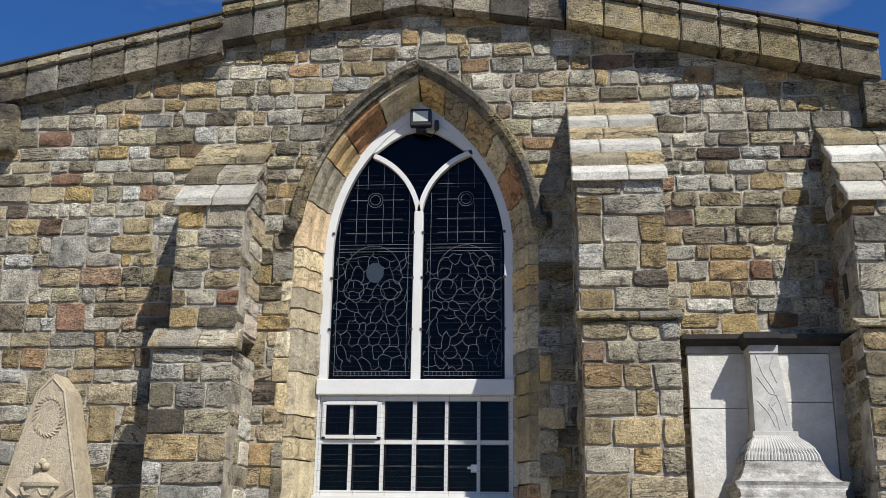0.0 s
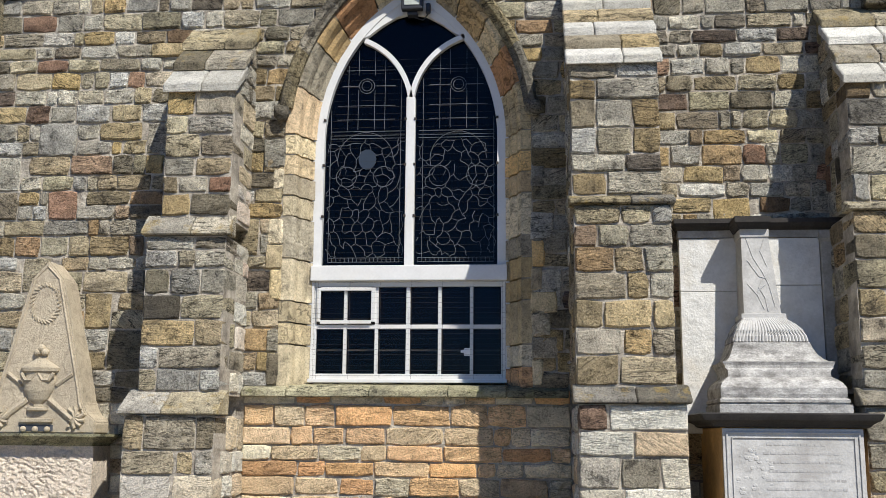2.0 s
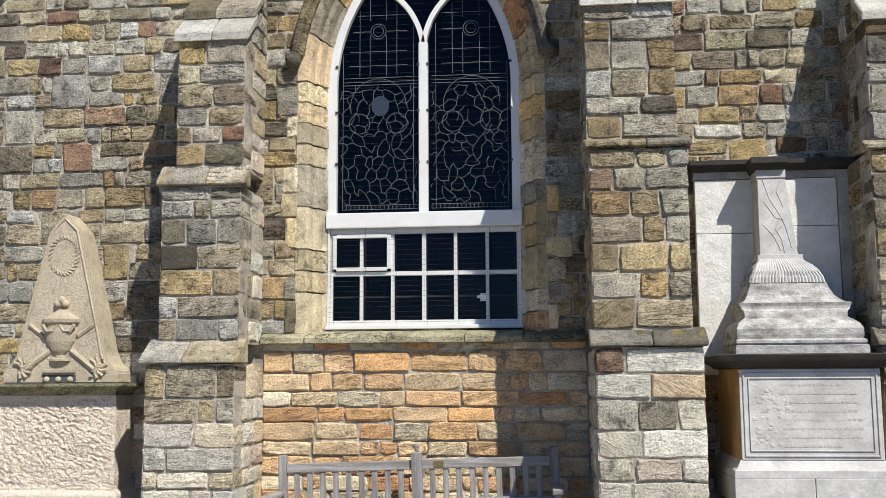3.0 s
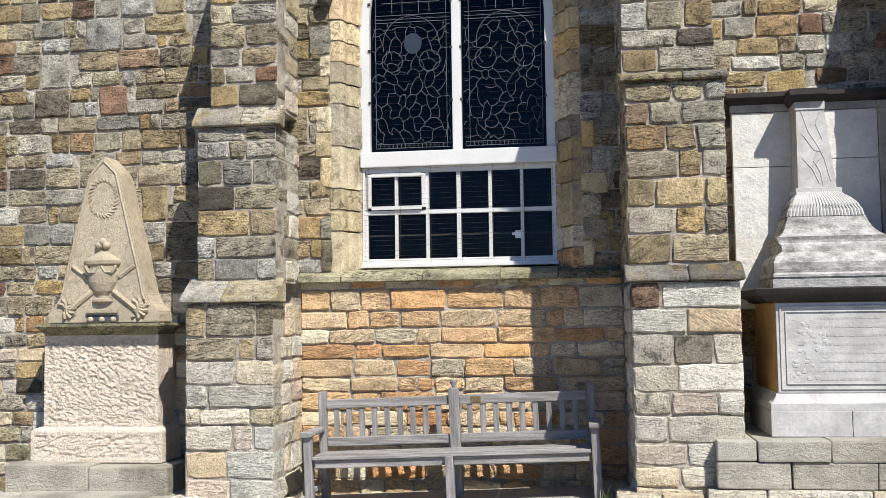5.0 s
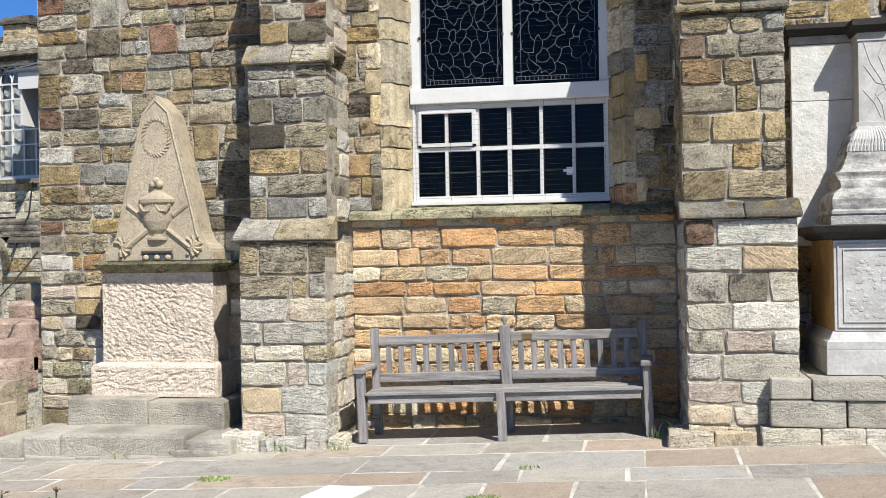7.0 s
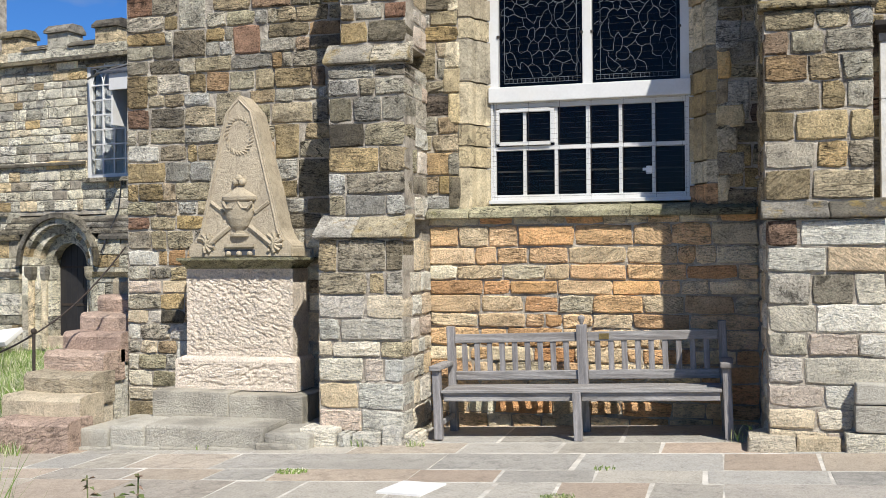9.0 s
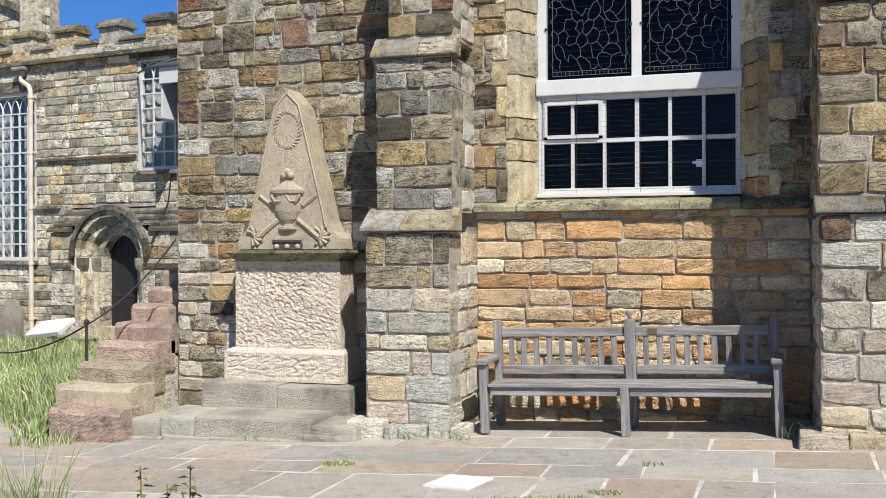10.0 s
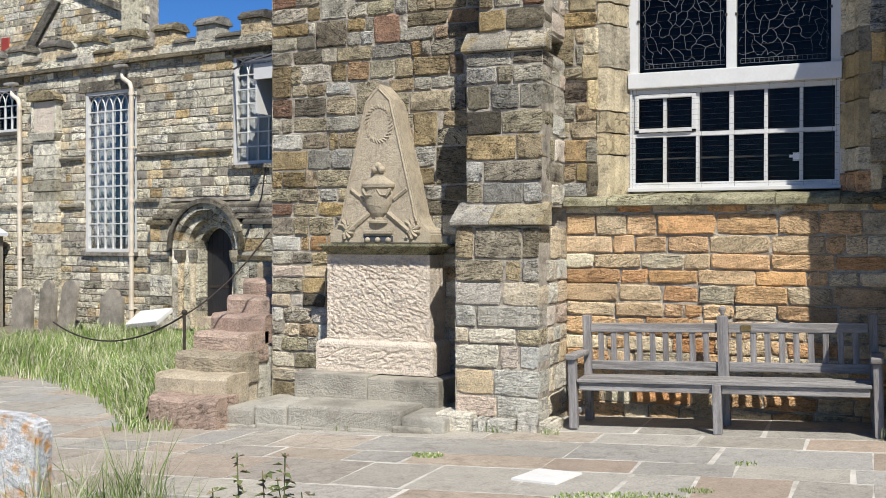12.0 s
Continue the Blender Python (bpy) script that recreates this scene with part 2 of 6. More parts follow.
GREYSTONE = plain_mat("grey_limestone", (0.36, 0.34, 0.30), 0.85, 0.3, 4, 55, 0.4, 0.01, stain=((0.14, 0.12, 0.10), 0.8))
RUSTST = plain_mat("ochre_stained_stone", (0.50, 0.30, 0.11), 0.9, 0.35, 3, 40, 0.4, 0.01, stain=((0.20, 0.12, 0.07), 0.7))
TEAK = plain_mat("silvered_teak", (0.33, 0.31, 0.285), 0.75, 0.5, 4, 40, 0.7, 0.006, stain=((0.11, 0.09, 0.075), 0.75), stretch=(0.6, 8, 8))
TEAK_UPRIGHT = plain_mat("silvered_teak_upright", (0.30, 0.28, 0.265), 0.75, 0.5, 4, 40, 0.7, 0.006, stain=((0.11, 0.09, 0.075), 0.75), stretch=(8, 8, 0.6))
BRASS = plain_mat("tarnished_brass", (0.35, 0.25, 0.10), 0.45, 0.3, 20, 90, 0.2, 0.002, metal=0.9)
BLACK = plain_mat("black_metal", (0.02, 0.02, 0.022), 0.5, 0.2, 8, 60, 0.1, 0.003)
IRON = plain_mat("rusty_iron", (0.07, 0.055, 0.045), 0.7, 0.3, 20, 80, 0.4, 0.004, metal=0.4)
PALEGLASS = plain_mat("pale_glass_piece", (0.03, 0.038, 0.048), 0.3, 0.1, 9, 60, 0.05, 0.002)
LEAD = plain_mat("weathered_lead_came", (0.15, 0.155, 0.16), 0.6, 0.3, 9, 60, 0.2, 0.002, metal=0.2)
DARKWOOD = plain_mat("black_painted_door", (0.022, 0.02, 0.02), 0.6, 0.3, 5, 50, 0.3, 0.004)
# near-black colour paints the lack of light inside rooms and openings
ROOM_SHADE = plain_mat("painted_room_shade", (0.02, 0.02, 0.022), 0.9, 0.2, 3, 30, 0.1, 0.003)
CURTAIN = plain_mat("pale_curtain", (0.84, 0.83, 0.79), 0.9, 0.2, 3, 30, 0.2, 0.01, stretch=(6, 6, 0.4))
SLATE = plain_mat("dark_slate", (0.07, 0.075, 0.085), 0.6, 0.3, 5, 40, 0.3, 0.004)
PAPER = plain_mat("white_notice", (0.8, 0.8, 0.8), 0.6, 0.05, 4, 40, 0.05, 0.002)
WHITEFLAG = plain_mat("white_marble_slab", (0.70, 0.68, 0.63), 0.6, 0.08, 6, 50, 0.1, 0.003)
LENSGL = plain_mat("lamp_glass", (0.45, 0.47, 0.40), 0.25, 0.2, 6, 40, 0.05, 0.002)
SOIL = plain_mat("trodden_earth", (0.24, 0.20, 0.15), 0.95, 0.35, 2, 40, 0.6, 0.02, stain=((0.12, 0.13, 0.05), 0.7))
REDDOOR = plain_mat("red_paint", (0.35, 0.05, 0.03), 0.5, 0.15, 5, 40, 0.1, 0.003)
TINROOF = plain_mat("pale_sheet_roof", (0.6, 0.62, 0.64), 0.5, 0.1, 4, 40, 0.1, 0.004)
GRAVE = plain_mat("grey_gravestone", (0.30, 0.265, 0.21), 0.9, 0.35, 5, 50, 0.6, 0.015, stain=((0.12, 0.11, 0.09), 0.7))
SOOT = plain_mat("soot_black_stone", (0.045, 0.04, 0.035), 0.9, 0.4, 6, 60, 0.5, 0.01, stain=((0.03, 0.028, 0.025), 0.8))
FLAGGREY = stone_mat("grey_step_stone", [(0.0, (0.37, 0.345, 0.295)), (1.0, (0.33, 0.30, 0.245))], bed=0.3, stain=0.55, spread=0.2, aniso=2.2, contrast=0.12, grit=0.25)
INSCR = plain_mat("worn_lettering", (0.42, 0.405, 0.375), 0.85, 0.25, 8, 50, 0.4, 0.006)
STAINED_MARBLE = plain_mat("sooty_marble", (0.44, 0.42, 0.38), 0.8, 0.5, 9, 60, 0.6, 0.014, stain=((0.09, 0.08, 0.07), 0.95), stretch=(1, 1, 1.5))
LICHENST = plain_mat("lichened_limestone", (0.62, 0.62, 0.60), 0.9, 0.45, 22, 110, 0.7, 0.012, stain=((0.52, 0.24, 0.04), 0.95))


def glass_mat(name, tint, gloss=0.04):
    m, n, l, p = mat(name)
    tr, gl, mx, fr = n.new("ShaderNodeBsdfTransparent"), n.new("ShaderNodeBsdfGlossy"), n.new("ShaderNodeMixShader"), n.new("ShaderNodeFresnel")
    tr.inputs["Color"].default_value = (*tint, 1)
    gl.inputs["Roughness"].default_value = gloss
    fr.inputs["IOR"].default_value = 1.3
    ge = n.new("ShaderNodeNewGeometry")
    b = n.new("ShaderNodeBump")
    b.inputs["Strength"].default_value, b.inputs["Distance"].default_value = 0.25, 0.01
    l.new(noise_tex(n, l, ge.outputs["Position"], 5, 2), b.inputs["Height"])
    l.new(b.outputs["Normal"], gl.inputs["Normal"])
    l.new(fr.outputs[0], mx.inputs["Fac"])
    l.new(tr.outputs[0], mx.inputs[1])
    l.new(gl.outputs[0], mx.inputs[2])
    l.new(mx.outputs[0], n["Material Output"].inputs["Surface"])
    return m


PANE = glass_mat("window_glass", (0.36, 0.37, 0.39))
FARPANE = glass_mat("clear_glass", (0.85, 0.87, 0.88))
STAINED = glass_mat("dark_leaded_glass", (0.10, 0.12, 0.17), 0.12)


def grass_mat(name, stops):
    m, n, l, p = mat(name)
    r, pos = rnd(n, l)
    c = ramp(n, stops)
    l.new(r, c.inputs["Fac"])
    big = ramp(n, [(0.35, 0.7), (0.65, 1.25)])
    l.new(noise_tex(n, l, pos, 0.9, 3), big.inputs["Fac"])
    l.new(mix(n, l, c.outputs["Color"], big.outputs["Color"], 1.0, "MULTIPLY"), p.inputs["Base Color"])
    p.inputs["Roughness"].default_value = 0.6
    p.inputs["Specular IOR Level"].default_value = 0.3
    p.inputs["Subsurface Weight"].default_value = 0.0
    return m


GRASS = grass_mat("long_grass", [(0.0, (0.10, 0.17, 0.03)), (0.35, (0.17, 0.26, 0.05)), (0.55, (0.24, 0.32, 0.09)), (0.72, (0.42, 0.43, 0.22)), (1.0, (0.62, 0.58, 0.44))])
LEAFM = grass_mat("weed_leaf", [(0.0, (0.09, 0.13, 0.03)), (0.5, (0.17, 0.20, 0.07)), (1.0, (0.30, 0.19, 0.13))])


# ---- building blocks ----
rng = random.Random(7)


def ground_z(x):
    """The terrace falls gently along the wall."""
    return max(-0.63, min(0.31, 0.045 * (x + 0.9)))


def obj_from(name, bm, material, parent=None, label="", m=None):
    me = bpy.data.meshes.new(name)
    bm.to_mesh(me)
    bm.free()
    me.materials.append(material)
    ob = new(name, me)
    if parent is not None:
        ob.parent = parent
    if m is not None:
        ob.matrix_basis = m
    if label:
        tagged(ob, label)
    return ob


def part(name, bm, material, parent, label=""):
    return obj_from(name, bm, material, parent, label)


def under(o, host, *kinds):
    """Hang those parts of a thing on one of its other parts."""
    for c in list(o.children):
        if c.name.split(".")[0] in kinds and c is not host:
            c.parent = host


def thing(name, label, category, m=None, group="", kind=""):
    ob = new(name)
    ob.empty_display_size = 0.1
    if m is not None:
        ob.matrix_basis = m
    return tagged(ob, label, category, group, kind)


def box(bm, a, b, bevel=0.0, jitter=0.0):
    vs = bmesh.ops.create_cube(bm, size=1)["verts"]
    for v in vs:
        v.co = Vector([(a[i] + b[i]) / 2 + (b[i] - a[i]) * v.co[i] + rng.uniform(-jitter, jitter) for i in range(3)])
    if bevel > 0:
        es = list({e for v in vs for e in v.link_edges})
        bmesh.ops.bevel(bm, geom=es, offset=bevel, segments=2, affect="EDGES", profile=0.6)
    return bm


def boxed(a, b, bevel=0.006, jitter=0.0):
    return box(bmesh.new(), a, b, bevel, jitter)


def prism(bm, pts, y0, y1):
    """A solid from an outline in x and z."""
    f = [bm.verts.new((x, y0, z)) for x, z in pts]
    k = [bm.verts.new((x, y1, z)) for x, z in pts]
    bm.faces.new(f)
    bm.faces.new(k[::-1])
    for i in range(len(pts)):
        j = (i + 1) % len(pts)
        bm.faces.new((f[j], f[i], k[i], k[j]))
    bmesh.ops.recalc_face_normals(bm, faces=bm.faces)
    return bm


def prism_x(bm, pts, x0, x1):
    """A solid from an outline in y and z."""
    f = [bm.verts.new((x0, y, z)) for y, z in pts]
    k = [bm.verts.new((x1, y, z)) for y, z in pts]
    bm.faces.new(f)
    bm.faces.new(k[::-1])
    for i in range(len(pts)):
        j = (i + 1) % len(pts)
        bm.faces.new((f[j], f[i], k[i], k[j]))
    bmesh.ops.recalc_face_normals(bm, faces=bm.faces)
    return bm


def band(bm, rings):
    """A solid swept along matching polylines; each ring is a list of (x, y, z) of one cross-section."""
    vs = [[bm.verts.new(p) for p in ring] for ring in rings]
    m = len(rings[0])
    for a, b in zip(vs, vs[1:]):
        for i in range(m):
            j = (i + 1) % m
            bm.faces.new((a[i], a[j], b[j], b[i]))
    bm.faces.new(vs[0][::-1])
    bm.faces.new(vs[-1])
    bmesh.ops.recalc_face_normals(bm, faces=bm.faces)
    return bm


def loft(bm, levels, back=0.0):
    """A rectangular shaft against a wall: levels of (z, x0, x1, front y)."""
    rings = [[bm.verts.new(p) for p in ((x0, y, z), (x1, y, z), (x1, back, z), (x0, back, z))] for z, x0, x1, y in levels]
    for a, b in zip(rings, rings[1:]):
        for i in range(4):
            j = (i + 1) % 4
            bm.faces.new((a[i], a[j], b[j], b[i]))
    bm.faces.new(rings[0][::-1])
    bm.faces.new(rings[-1])
    bmesh.ops.recalc_face_normals(bm, faces=bm.faces)
    return bm


def tube(bm, pts, r, sides=8):
    rings = []
    for i, p in enumerate(pts):
        d = (Vector(pts[min(i + 1, len(pts) - 1)]) - Vector(pts[max(i - 1, 0)])).normalized()
        up = Vector((0, 0, 1)) if abs(d.z) < 0.9 else Vector((1, 0, 0))
        s = d.cross(up).normalized()
        u = s.cross(d)
        rings.append([tuple(Vector(p) + r * (math.cos(k * math.tau / sides) * s + math.sin(k * math.tau / sides) * u)) for k in range(sides)])
    return band(bm, rings)


STONE_CACHE = {}


def stone_mesh(w, h, d, rough=1.0):
    """A rough block of about that size, its face towards -y; alike blocks share a mesh."""
    key = (max(1, round(w / 0.1)), max(1, round(h / 0.05)), round(d / 0.15), rough, rng.randrange(5))
    if key not in STONE_CACHE:
        W, H, D = key[0] * 0.1, key[1] * 0.05, max(1, key[2]) * 0.15
        bv, rel = 0.012, 0.008 * rough
        nx, nz = 4, 3
        verts, faces = [], []
        for j in range(nz):
            for i in range(nx):
                ex, ez = i in (0, nx - 1), j in (0, nz - 1)
                x = (-0.5 + i / (nx - 1)) * (W - 2 * bv) + rng.uniform(-1, 1) * (0.006 if ex else 0.025)
                z = (-0.5 + j / (nz - 1)) * (H - 2 * bv) + rng.uniform(-1, 1) * (0.006 if ez else 0.02)
                if ex and ez:
                    x *= 1 - min(0.12, rng.uniform(0.0, 0.028) / W)
                    z *= 1 - min(0.2, rng.uniform(0.0, 0.03) / H)
                verts.append((x, rng.uniform(-1, 1) * rel * (0.7 if ex or ez else 1.4) - (0 if ex or ez else 0.005), z))
        for j in range(nz - 1):
            for i in range(nx - 1):
                a = j * nx + i
                faces.append((a, a + 1, a + nx + 1, a + nx))
        loop = [i for i in range(nx)] + [nx * (j + 1) - 1 for j in range(1, nz)] + [nx * nz - 1 - i for i in range(1, nx)] + [nx * (nz - 1 - j) for j in range(1, nz - 1)]
        ring = []
        for k in loop:
            x, y, z = verts[k]
            sx, sz = (x > 0) - (x < 0), (z > 0) - (z < 0)
            i, j = k % nx, k // nx
            x2 = x + (sx * bv if i in (0, nx - 1) else 0)
            z2 = z + (sz * bv if j in (0, nz - 1) else 0)
            ring.append(len(verts))
            verts.append((x2 + rng.uniform(-1, 1) * 0.003, bv + rng.uniform(0, 0.008), z2 + rng.uniform(-1, 1) * 0.003))
        back = []
        for k in ring:
            x, y, z = verts[k]
            back.append(len(verts))
            verts.append((x, D, z))
        m = len(loop)
        for k in range(m):
            q = (k + 1) % m
            faces.append((loop[q], loop[k], ring[k], ring[q]))
            faces.append((ring[q], ring[k], back[k], back[q]))
        me = bpy.data.meshes.new("stone")
        me.from_pydata(verts, [], faces)
        me.update()
        STONE_CACHE[key] = (me, W, H, D)
    return STONE_CACHE[key]


class Masonry:
    """Blocks of one wall: the first of them objects of their own, the rest one joined part."""

    def __init__(self, parent, limit=300, name="stone"):
        self.parent, self.limit, self.name, self.count, self.rest = parent, limit, name, 0, {}

    def lay(self, x0, x1, z0, z1, y, d, material, turn=0, own=True, rough=1.0, gap=None):
        """A block between x0 and x1 (or along y, if turned) with its face at y."""
        gap = rng.uniform(0.001, 0.009) if gap is None else gap
        w, h = x1 - x0 - 2 * gap, z1 - z0 - 2 * gap
        if w < 0.04 or h < 0.03:
            return
        me, W, H, D = stone_mesh(w, h, d, rough)
        mid = ((x0 + x1) / 2, y, (z0 + z1) / 2)
        if turn:
            mid = (y, (x0 + x1) / 2, (z0 + z1) / 2)
        m = Matrix.LocRotScale(mid, Euler((rng.uniform(-0.015, 0.015), rng.uniform(-0.02, 0.02), radians(turn) + rng.uniform(-0.015, 0.015))), (w / W, d / D, h / H))
        if own and self.count < self.limit:
            key = (me.name, material.name)
            if key not in MESH_BY:
                c = me if not me.materials else me.copy()
                c.materials.clear()
                c.materials.append(material)
                MESH_BY[key] = c
            ob = new(self.name, MESH_BY[key])
            ob.parent, ob.matrix_basis = self.parent, m
            self.count += 1
        else:
            vs, fs = self.rest.setdefault(material.name, ([], []))
            o = len(vs)
            vs.extend(tuple(m @ v.co) for v in me.vertices)
            fs.extend(tuple(o + i for i in p.vertices) for p in me.polygons)

    def close(self, name="stonework", label="more blocks of the same stone"):
        for mname, (vs, fs) in self.rest.items():
            me = bpy.data.meshes.new(name)
            me.from_pydata(vs, [], fs)
            me.materials.append(bpy.data.materials[mname])
            ob = new(name, me)
            ob.parent = self.parent
            tagged(ob, label, kind="stuff")


MESH_BY = {}


def courses(z0, z1, lo=0.14, hi=0.25):
    out, z = [], z0
    while z < z1 - 0.02:
        h = rng.uniform(lo, hi)
        if z + h > z1 - lo * 0.6:
            h = z1 - z
        out.append((z, z + h))
        z += h
    return out


def widths(x0, x1, lo=0.2, hi=0.58):
    out, x = [], x0
    while x < x1 - 0.01:
        w = rng.uniform(lo, hi) if rng.random() > 0.15 else rng.uniform(lo * 0.6, lo)
        if x + w > x1 - lo * 0.7:
            w = x1 - x
        out.append((x, x + w))
        x += w
    return out


# ---- ground ----
def ground_sheet():
    bm = bmesh.new()
    xs = [-400, -120, -40, -20, -14.9, -12, -8, -6, -4, -2, 0, 2, 4, 6, 30, 120, 400]
    ys = [-400, -120, -40, -14, -10, -6, -3, 0, 4, 9, 20, 60, 400]
    grid = [[bm.verts.new((x, y, ground_z(x) - 0.035)) for x in xs] for y in ys]
    for a, b in zip(grid, grid[1:]):
        for i in range(len(xs) - 1):
            bm.faces.new((a[i], a[i + 1], b[i + 1], b[i]))
    return tagged(obj_from("ground", bm, SOIL), "bare trodden earth and turf round the church", "ground", kind="structure")


ground_sheet()

# ---- the gable wall ----
CX = -1.12
WL, WR = -5.73, 3.38
SILL_Z, SPRING, HALF, RISE = 1.93, 4.30, 0.915, 1.55
RAD = (HALF ** 2 + RISE ** 2) / (2 * HALF)
ROOF = [(-5.45, 5.80), (-3.14, 6.28), (-3.12, 6.40), (-1.15, 6.74), (0.32, 6.49), (3.0, 5.82)]


def roof_z(x):
    for (a, za), (b, zb) in zip(ROOF, ROOF[1:]):
        if a <= x <= b:
            return za + (zb - za) * (x - a) / max(b - a, 1e-6)
    return 5.75 if x < ROOF[0][0] else 5.78


def arch_half(z, d):
    """Half the opening's width at height z, d metres outside the window frame."""
    if z <= SPRING:
        return HALF + d
    q = (RAD + d) ** 2 - (z - SPRING) ** 2
    return max(0.0, math.sqrt(q) - (RAD - HALF)) if q > 0 else 0.0


def arch_path(d, z0, n=14, side=-1):
    """From z0 up one jamb and along the arch to its point, d metres outside the frame."""
    pts = [(CX + side * (HALF + d), z0), (CX + side * (HALF + d), SPRING)]
    top = math.acos((RAD - HALF) / (RAD + d))
    for i in range(1, n + 1):
        a = top * i / n
        pts.append((CX + side * ((RAD + d) * math.cos(a) - (RAD - HALF)), SPRING + (RAD + d) * math.sin(a)))
    return pts


wall_south = thing("wall_south", "weathered grey and brown sandstone church gable wall with rubble courses", "church wall", kind="structure")


def wall_core():
    bm = bmesh.new()
    dd = 0.14
    left = [(WL, -0.5), (CX, -0.5), (CX, SILL_Z - 0.05), (CX - HALF - dd, SILL_Z - 0.05)] + arch_path(dd, SILL_Z, 14, -1)[1:] + [(CX, 6.74)]
    left += [(x, z) for x, z in reversed(ROOF) if x < CX - 0.1] + [(WL, 5.74)]
    right = [(CX, -0.5), (WR, -0.5), (WR, 5.74)] + [(x, z) for x, z in reversed(ROOF) if x > CX + 0.1] + [(CX, 6.74)]
    right += arch_path(dd, SILL_Z, 14, 1)[::-1][:-1] + [(CX + HALF + dd, SILL_Z - 0.05), (CX, SILL_Z - 0.05)]
    prism(bm, left, 0.008, 0.62)
    prism(bm, right, 0.008, 0.62)
    part("core", bm, MORTAR, wall_south, "recessed sandy mortar between the blocks")


wall_core()
bay_own = Masonry(wall_south, 300)
taken = []
levels = courses(-0.4, 6.7, 0.13, 0.21)
for li, (z0, z1) in enumerate(levels):
    zm = (z0 + z1) / 2
    fine = zm > SPRING - 0.1
    spans = []
    if zm < SILL_Z - 0.06:
        spans = [(WL, -3.4, STONE), (-2.56, 0.36, WARM), (1.2, WR, STONE)]
    else:
        hw = arch_half(zm, 0.235)
        spans = [(WL, CX - hw, STONE), (CX + hw, WR, STONE)] if hw > 0 else [(WL, WR, STONE)]
    for a, b, material in spans:
        for x0, x1 in widths(a, b, 0.24 if material is WARM else 0.17, 0.42 if fine else (0.52 if material is WARM else 0.44)):
            clash = [q for q in taken if q[2] > z0 + 0.01 and q[0] < x1 - 0.01 and q[1] > x0 + 0.01]
            if clash:
                x0, x1 = (clash[0][1], x1) if clash[0][0] <= x0 + 0.02 or clash[0][1] < x1 else (x0, clash[0][0])
                if x1 - x0 < 0.09:
                    continue
            top = z1
            if not clash and rng.random() < 0.16 and li + 1 < len(levels) and zm < 6.0 and 0.24 < x1 - x0 < 0.4 and not (SILL_Z - 0.35 < zm < SILL_Z) and material is STONE and zm < 4.35:
                z1_, top = levels[li + 1][1], levels[li + 1][1]
                taken.append((x0, x1, top))
            lim = min(roof_z(x0), roof_z(x1)) + 0.03
            if z0 > lim - 0.04:
                continue
            top = min(top, lim)
            own = zm < 2.35 and not (x0 > 1.2)
            mt = material
            if material is STONE and zm < 1.9 and rng.random() < (0.6 if zm < 0.9 else 0.28):
                mt = PALE
            bay_own.lay(x0, x1, z0, top, rng.uniform(-0.022, -0.002), 0.13, mt, own=own, rough=rng.choice((0.8, 1.2, 2.0)))
bay_own.close()


# ---- gable coping ----
def coping(a, b, count, label, out=0.15):
    cop = thing("gable_coping", label, "coping", kind="structure")
    (xa, za), (xb, zb) = a, b
    for i in range(count):
        s0, s1 = i / count, (i + 1) / count
        g = 0.004
        x0, x1 = xa + (xb - xa) * s0 + g, xa + (xb - xa) * s1 - g
        q0, q1 = za + (zb - za) * s0, za + (zb - za) * s1
        j = rng.uniform(-0.008, 0.008)
        bm = bmesh.new()
        prism(bm, [(x0, q0 + j), (x1, q1 + j), (x1, q1 + 0.30 + j), (x0, q0 + 0.30 + j)], -out + j, 0.55)
        bmesh.ops.bevel(bm, geom=bm.edges[:], offset=0.012, segments=2, affect="EDGES")
        part("coping_stone", bm, COPE if rng.random() < 0.8 else CAPST, cop)
        bm = bmesh.new()
        prism(bm, [(x0, q0 + 0.304), (x1, q1 + 0.304), (x1, q1 + 0.40), (x0, q0 + 0.40)], -out - 0.04 + j, 0.6)
        bmesh.ops.bevel(bm, geom=bm.edges[:], offset=0.015, segments=2, affect="EDGES")
        part("ridge_slab", bm, CAPST, cop)
        part("ridge_roll", band(bmesh.new(), [[(x, -out - 0.02 + c, q + 0.404 + d) for c, d in ((0.0, 0.0), (-0.015, 0.02), (-0.01, 0.045), (0.03, 0.06), (0.5, 0.06), (0.5, 0.0))] for x, q in ((x0, q0), (x1, q1))]), SOOT, cop, "dark rounded ridge stone")


coping((-6.1, 5.63), (-3.09, 6.285), 9, "dark weathered stone coping over the lower roof slope")
coping((-3.12, 6.40), (-1.15, 6.74), 6, "grey stone coping rising to the gable point")
coping((-1.15, 6.74), (0.32, 6.49), 4, "grey stone coping falling from the gable point")
coping((0.325, 6.49), (3.20, 5.78), 8, "dark stone coping over the gable's long slope", 0.21)
for x0, x1, z0, z1, name in ((-5.42, -5.16, 5.30, 5.80, "kneeler_stone"), (3.04, 3.34, 5.36, 5.80, "kneeler_stone")):
    ob = obj_from(name, boxed((x0, -0.16, z0), (x1, 0.3, z1), 0.03, 0.012), COPE)
    tagged(ob, "square weathered kneeler stone under the coping's end", "kneeler", kind="structure")


